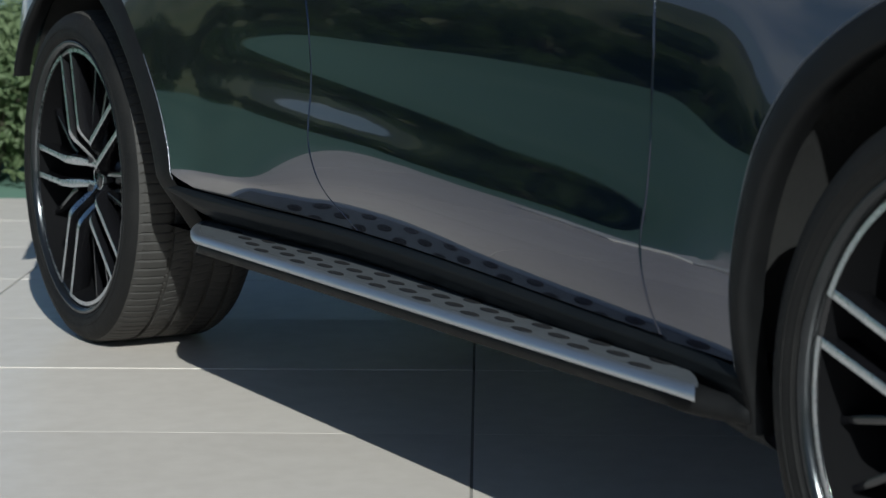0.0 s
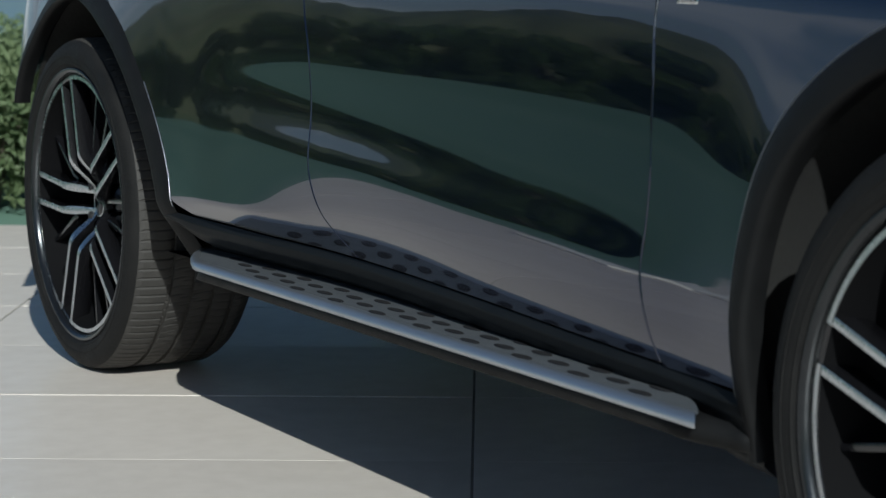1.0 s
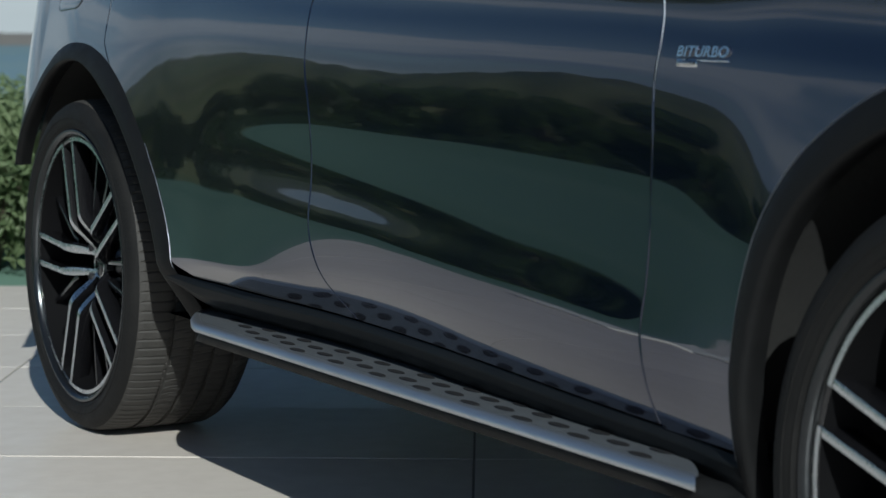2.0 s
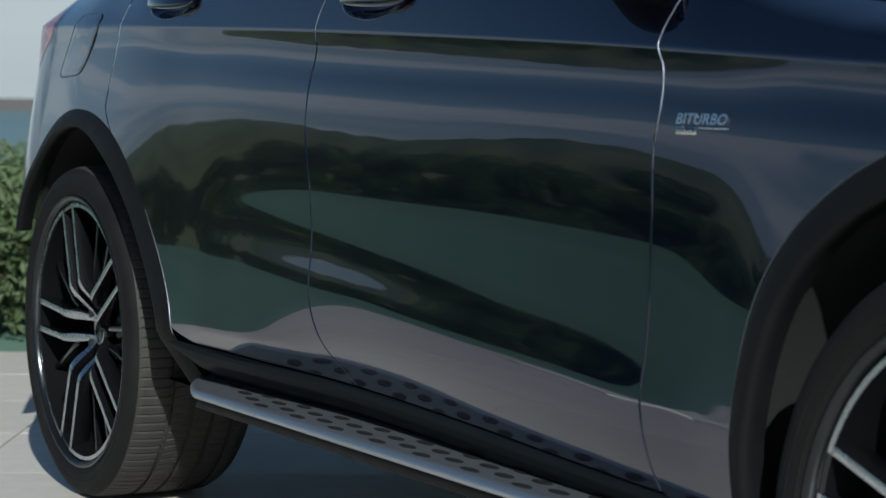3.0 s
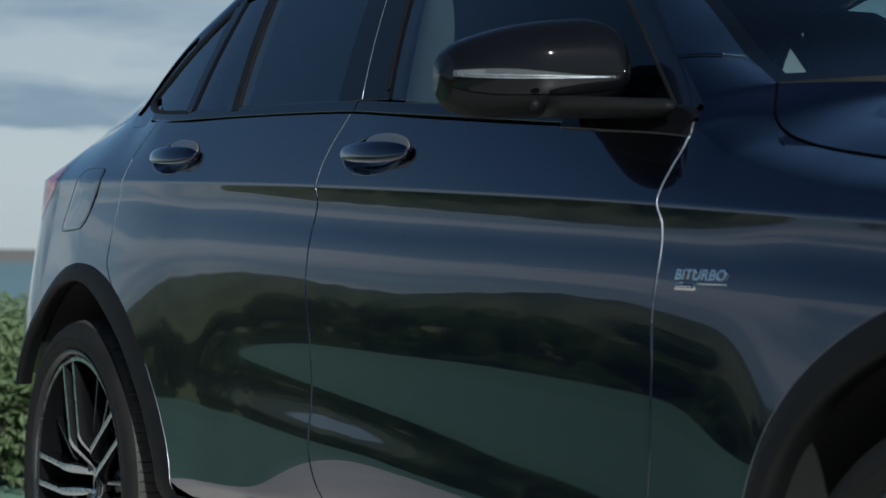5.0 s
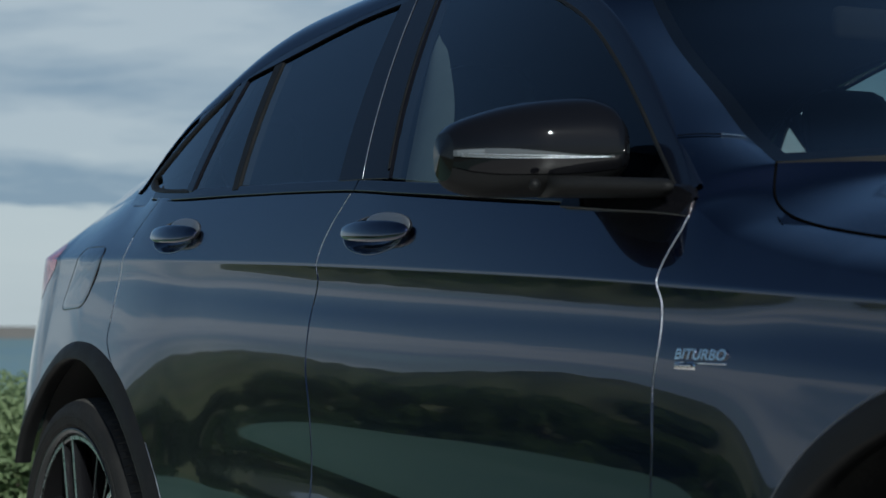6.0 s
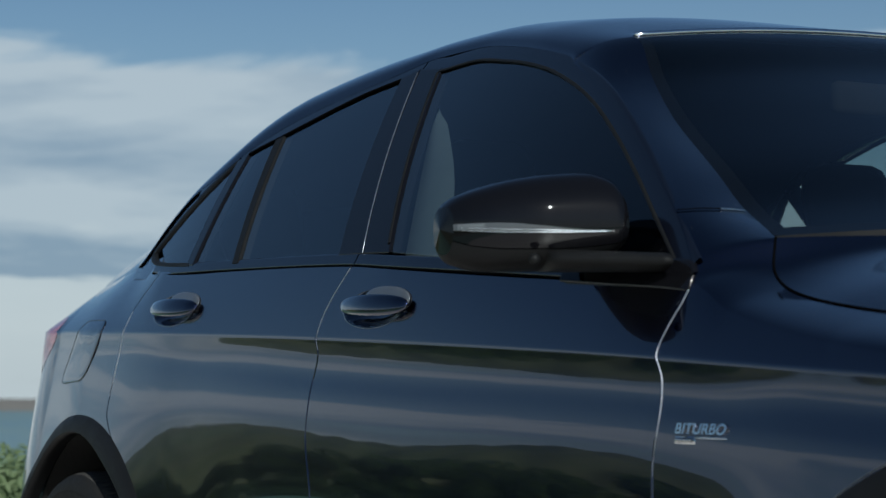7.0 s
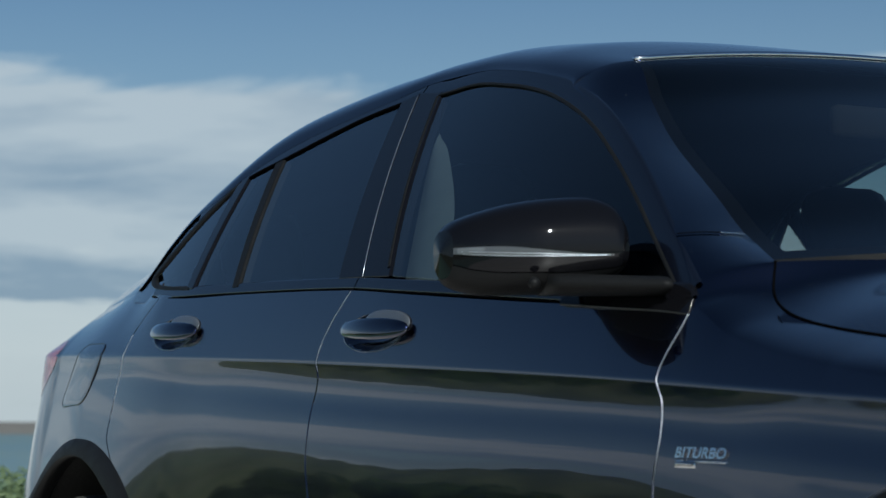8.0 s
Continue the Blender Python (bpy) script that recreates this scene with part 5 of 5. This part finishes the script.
    cap = part("hub_cap", revolve([(0.001, 0.046), (0.026, 0.047), (0.031, 0.050), (0.032, 0.058)], 36), GLOSS_BLACK, rim, "gloss black centre cap")
    bm = revolve([(0.0275, 0.0465), (0.0285, 0.0455), (0.0300, 0.0465)], 36)
    part("cap_ring", bm, CHROME, rim)
    for k in range(5):
        a = radians(34 + 36 + 72 * k)
        bm = bmesh.new()
        bmesh.ops.create_cone(bm, cap_ends=True, segments=6, radius1=0.010, radius2=0.009, depth=0.016,
                              matrix=Matrix.Translation((0.056 * math.cos(a), 0.048, 0.056 * math.sin(a))) @ Matrix.Rotation(radians(90), 4, "X"))
        part("wheel_bolt", bm, BARREL, rim, smooth=False)
    disc = part("brake_disc", revolve([(0.09, 0.135), (0.178, 0.135), (0.182, 0.138), (0.182, 0.160), (0.09, 0.160)], 64), DISC, hub, "grey iron brake disc")
    part("disc_bell", revolve([(0.001, 0.105), (0.085, 0.105), (0.09, 0.110), (0.09, 0.135)], 40), BARREL, hub)
    # valve
    bm = bmesh.new()
    tube(bm, [(0.236, 0.03, -0.03), (0.244, 0.012, -0.031)], 0.004, 8)
    part("valve", bm, CHROME, rim)
    return hub


wheel = build_wheel()
wheel.parent = car
wheel.matrix_basis = pose(0, -0.928, 0.367)
for m in (pose(AXLE, -0.928, 0.367, 0, 15, 0), pose(0, 0.928, 0.367, 0, 0, 180), pose(AXLE, 0.928, 0.367, 0, 0, 180)):
    copy_thing(wheel, m)
# calipers
for cx, side in ((0, -1), (0, 1), (AXLE, -1), (AXLE, 1)):
    bm = bmesh.new()
    for a in np.linspace(-0.55, 0.55, 9):
        rot = Matrix.Rotation(-a, 4, "Y")
        box(bm, (cx - 0.195, side * 0.79 - 0.035, 0.367 - 0.014), (cx - 0.125, side * 0.79 + 0.035, 0.367 + 0.028), 0.004, rot, (cx, side * 0.79, 0.367))
    part("brake_caliper", bm, BARREL, car, "grey brake caliper")

# ------------------------------------------------ badge on the front wing
def badge():
    holder = new("wing_badge")
    holder.parent = car
    tagged(holder, "chrome letter badge on the front wing")
    cu = bpy.data.curves.new("badge_text", "FONT")
    cu.body = "BITURBO"
    cu.size, cu.extrude, cu.shear = 0.0195, 0.0014, 0.18
    cu.space_character = 1.02
    cu.offset = 0.00025
    tmp = bpy.data.objects.new("badge_text", cu)
    me = bpy.data.meshes.new_from_object(tmp)
    bpy.data.objects.remove(tmp)
    w = max(v.co.x for v in me.vertices) - min(v.co.x for v in me.vertices)
    x0 = min(v.co.x for v in me.vertices)
    for v in me.vertices:
        x, z = 2.279 + (v.co.x - x0) / w * 0.110, 0.8600 + v.co.y
        v.co = at_side(x, z, -1, 0.0016 + v.co.z)
    me.materials.append(CHROME)
    letters = new("lettering", me)
    letters.parent = holder

    def bar(xa, xb, za, zb, name, mat, lift=0.002):
        bm = bmesh.new()
        ring_on_flank(bm, [(xa, za), (xb, za), (xb, zb), (xa, zb)], -1, 0.0, lift)
        part(name, bm, mat, holder)
    bar(2.320, 2.389, 0.8540, 0.8562, "underline", CHROME)
    bar(2.277, 2.322, 0.8465, 0.8562, "plate", CHROME, 0.0014)
    bar(2.2795, 2.3195, 0.8485, 0.8545, "plate_field", GLOSS_BLACK, 0.0022)
    for k in range(5):
        bar(2.283 + 0.007 * k, 2.2875 + 0.007 * k, 0.8497, 0.8532, "plate_bar", CHROME, 0.0028)


badge()

# ================================================================ the place
A = Vector((0.868, -0.497, 0)).normalized()      # across the slabs' short side
B = Vector((-A.y, A.x, 0))
TURN_A = math.atan2(A.y, A.x)
EDGE_A, EDGE_B, FAR_A, FAR_B = -2.23, -3.53, 9.16, 8.47


def ground_height(x, y):
    r = math.hypot(x, y)
    return -0.045 - 9.0 * smooth01((r - 16) / 90) - 30.0 * smooth01((r - 90) / 600) + 0.05 * noise.noise(Vector((x * 0.1, y * 0.1, 0)))


bm = bmesh.new()
rings = [0.01, 3, 6, 9, 12, 16, 20, 25, 31, 40, 55, 75, 100, 150, 230, 360, 600, 1000, 1800, 4500]
prev = None
for r in rings:
    row = [bm.verts.new((r * math.cos(2 * math.pi * k / 72), r * math.sin(2 * math.pi * k / 72), ground_height(r * math.cos(2 * math.pi * k / 72), r * math.sin(2 * math.pi * k / 72)))) for k in range(72)]
    if prev:
        for k in range(72):
            bm.faces.new((prev[k], row[k], row[(k + 1) % 72], prev[(k + 1) % 72]))
    prev = row
tagged(part("ground", bm, GRASS), "mown green lawn falling away to far country", "ground", kind="structure")

# patio of large slabs
patio_base = bmesh.new()
box(patio_base, (EDGE_A, EDGE_B, -0.08), (FAR_A, FAR_B, -0.0015))
patio = tagged(part("pavement", patio_base, JOINT, smooth=False), "pale concrete slab patio with narrow joints", "pavement", kind="structure")
patio.rotation_euler.z = TURN_A
sb = bmesh.new()
box(sb, (0.0026, 0.0026, -0.03), (0.5974, 1.1974, 0.0), 0.001)
slab = None
for i in range(19):
    for j in range(10):
        a, b = EDGE_A + 0.6 * i, EDGE_B + 1.2 * j
        if slab is None:
            slab = part("slab", sb, PAVER, patio, smooth=False)
            ob = slab
        else:
            ob = new("slab", slab.data)
            ob.parent = patio
        ob.location = (a, b, random.uniform(-0.0006, 0.0006))


# ------------------------------------------------ plants
def leaf_cloud(bm, centres, count, size, seed):
    rnd = random.Random(seed)
    for _ in range(count):
        c, r = rnd.choice(centres)
        d = Vector((rnd.gauss(0, 1), rnd.gauss(0, 1), rnd.gauss(0, 1))).normalized()
        p = Vector(c) + Vector((d.x * r[0], d.y * r[1], d.z * r[2])) * (0.72 + 0.36 * rnd.random())
        n = (d + Vector((rnd.gauss(0, 0.6), rnd.gauss(0, 0.6), rnd.gauss(0, 0.6) + 0.3))).normalized()
        t = n.orthogonal().normalized()
        t = Matrix.Rotation(rnd.uniform(0, 6.28), 3, n) @ t
        s = n.cross(t)
        L = size * rnd.uniform(0.6, 1.3)
        W = L * 0.42
        v = [bm.verts.new(p + q) for q in (-t * L * 0.5, s * W * 0.5 + n * L * 0.06, t * L * 0.5 - n * L * 0.1, -s * W * 0.5 + n * L * 0.06)]
        bm.faces.new((v[0], v[1], v[2]))
        bm.faces.new((v[0], v[2], v[3]))


def shrub(seed, h, w, count, leaf):
    rnd = random.Random(seed)
    top = tagged(new("shrub"), "leafy green garden shrub beside the patio", "shrub", "shrubs along the patio")
    stems = bmesh.new()
    centres = []
    for _ in range(9):
        a = rnd.uniform(0, 6.28)
        r = rnd.uniform(0, w * 0.6)
        hh = h * rnd.uniform(0.45, 0.8)
        tip = Vector((r * math.cos(a), r * math.sin(a), hh))
        tube(stems, [Vector((tip.x * 0.15, tip.y * 0.15, -0.03)), Vector((tip.x * 0.5, tip.y * 0.5, hh * 0.55)), tip], lambda t: 0.012 * (1 - 0.7 * t), 6)
        k = w * rnd.uniform(0.28, 0.45)
        centres.append((tip, (k, k, k * rnd.uniform(0.7, 1.0))))
    for _ in range(5):
        a = rnd.uniform(0, 6.28)
        centres.append((Vector((w * 0.5 * math.cos(a), w * 0.5 * math.sin(a), h * 0.25)), (w * 0.35, w * 0.35, h * 0.28)))
    part("stem", stems, BARK, top)
    bm = bmesh.new()
    leaf_cloud(bm, centres, count, leaf, seed)
    part("foliage", bm, LEAF, top, smooth=False)
    return top


def tree(seed, h, count, leaf):
    rnd = random.Random(seed)
    top = tagged(new("tree"), "dark green broadleaf tree beyond the lawn", "tree", "trees round the lawn")
    bm = bmesh.new()
    trunk = [Vector((0.08 * math.sin(i * 1.3 + seed), 0.08 * math.cos(i * 1.1 + seed), h * 0.62 * i / 7 - 0.2)) for i in range(8)]
    tube(bm, trunk, lambda t: h * 0.032 * (1 - 0.6 * t), 10)
    centres = []
    for k in range(22):
        a = k * 2.4 + rnd.uniform(-0.4, 0.4)
        base = trunk[rnd.randint(2, 7)]
        r = h * rnd.uniform(0.10, 0.34)
        tip = Vector((r * math.cos(a), r * math.sin(a), h * rnd.uniform(0.12, 0.86)))
        tube(bm, [base, base.lerp(tip, 0.5) + Vector((0, 0, -0.03 * h)), tip], lambda t: h * 0.011 * (1 - 0.8 * t), 6)
        q = h * rnd.uniform(0.12, 0.20)
        centres.append((tip, (q, q, q * 0.8)))
    part("trunk", bm, BARK, top)
    lv = bmesh.new()
    leaf_cloud(lv, centres, count, leaf, seed + 5)
    part("crown", lv, LEAF_DARK, top, smooth=False)
    return top


def place(source, m, first):
    if first[0]:
        source.matrix_basis = m
        first[0] = False
        return source
    return copy_thing(source, m)


rnd = random.Random(3)
kinds = [shrub(11, 0.74, 0.55, 5200, 0.045), shrub(23, 0.82, 0.58, 5600, 0.038), shrub(37, 0.66, 0.52, 4800, 0.05)]
fresh = [[True], [True], [True]]
for i in range(44):
    row = i % 4
    a = EDGE_A - 0.75 - 0.95 * row - rnd.uniform(0, 0.35)
    b = -2.9 + 0.82 * (i // 4) * 0.62 + rnd.uniform(-0.25, 0.25)
    p = A * a + B * b
    k = rnd.randint(0, 2)
    s = rnd.uniform(0.85, 1.12)
    o = place(kinds[k], pose(p.x, p.y, -0.03 - 0.05 * row, 0, 0, rnd.uniform(0, 360)), fresh[k])
    o.scale = (s, s, s * rnd.uniform(0.85, 1.0))

trees = [tree(101, 3.6, 9000, 0.20), tree(203, 3.0, 8000, 0.18), tree(307, 4.2, 10000, 0.22)]
fresh = [[True], [True], [True]]
for i in range(10):
    ang = radians(208.5 + i * 1.8 + rnd.uniform(-0.6, 0.6))
    r = 34 + 6 * (i % 2) + rnd.uniform(-2, 3)
    x, y = r * math.cos(ang), r * math.sin(ang)
    k = rnd.randint(0, 2)
    s = rnd.uniform(0.72, 0.95)
    o = place(trees[k], pose(x, y, ground_height(x, y), 0, 0, rnd.uniform(0, 360)), fresh[k])
    o.scale = (s, s, s)

# ------------------------------------------------ a long wooded rise across the lawn, facing the car's flank
bm = bmesh.new()
prev = None
slope = table([(-34, 0), (-27, 0.10), (-20, 0.34), (-13, 0.62), (-6, 0.86), (0, 1.0), (10, 1.02), (24, 0.7), (40, 0)])
for i in range(481):
    a = radians(lerp(178, 318, i / 480))
    end = smooth01(min(i, 480 - i) / 80)
    top = 10.2 * (0.94 + 0.10 * noise.noise(Vector((i * 0.0175, 4.2, 0)))) * end
    col = []
    for d in np.linspace(-34, 40, 38):
        q = slope(d)
        # crowns: rounded lumps a few metres across
        lump = noise.noise(Vector((i * 0.085, d * 0.22, 3.3)))
        fine = noise.noise(Vector((i * 0.31, d * 0.8, 7.7)))
        h = top * q + (1.15 * abs(lump) + 0.35 * fine) * end * min(1.0, q * 3) * (1 if d < 30 else 0)
        x, y = (70 + d) * math.cos(a), (70 + d) * math.sin(a)
        col.append(bm.verts.new((x, y, ground_height(x, y) - 0.3 + h)))
    if prev:
        for j in range(37):
            bm.faces.new((prev[j], col[j], col[j + 1], prev[j + 1]))
    prev = col
bmesh.ops.recalc_face_normals(bm, faces=bm.faces)
tagged(part("backdrop", bm, WOODED), "long dark green wooded rise beyond the lawn", "hill", kind="structure")

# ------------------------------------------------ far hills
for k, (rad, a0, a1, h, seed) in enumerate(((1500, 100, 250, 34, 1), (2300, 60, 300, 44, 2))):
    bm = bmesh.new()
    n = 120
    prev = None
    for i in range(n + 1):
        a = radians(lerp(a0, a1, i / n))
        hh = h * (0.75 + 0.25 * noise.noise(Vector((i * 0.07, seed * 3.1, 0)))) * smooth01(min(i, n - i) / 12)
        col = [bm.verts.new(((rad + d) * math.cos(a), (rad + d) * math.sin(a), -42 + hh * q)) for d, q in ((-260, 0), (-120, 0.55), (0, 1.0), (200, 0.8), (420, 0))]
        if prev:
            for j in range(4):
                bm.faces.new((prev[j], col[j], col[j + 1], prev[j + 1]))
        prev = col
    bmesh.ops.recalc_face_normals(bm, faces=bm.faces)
    tagged(part("backdrop", bm, (LOWLAND, HILL)[k]), ("lowland with haze blue in its colour, beyond the slope", "dry brown hills on the horizon")[k], "hill", kind="structure")

# ------------------------------------------------ a pale stone plate lying at the patio's edge
bm = bmesh.new()
box(bm, (-0.17, -0.33, 0.0), (0.17, 0.33, 0.04), 0.010)
plate = tagged(part("stone_plate", bm, WHITE_STONE, smooth=False), "loose white stone plate lying on the patio slabs", "stone plate")
spot = A * 0.66 + B * -3.08
plate.matrix_basis = pose(spot.x, spot.y, 0.001, 0, 0, math.degrees(TURN_A))
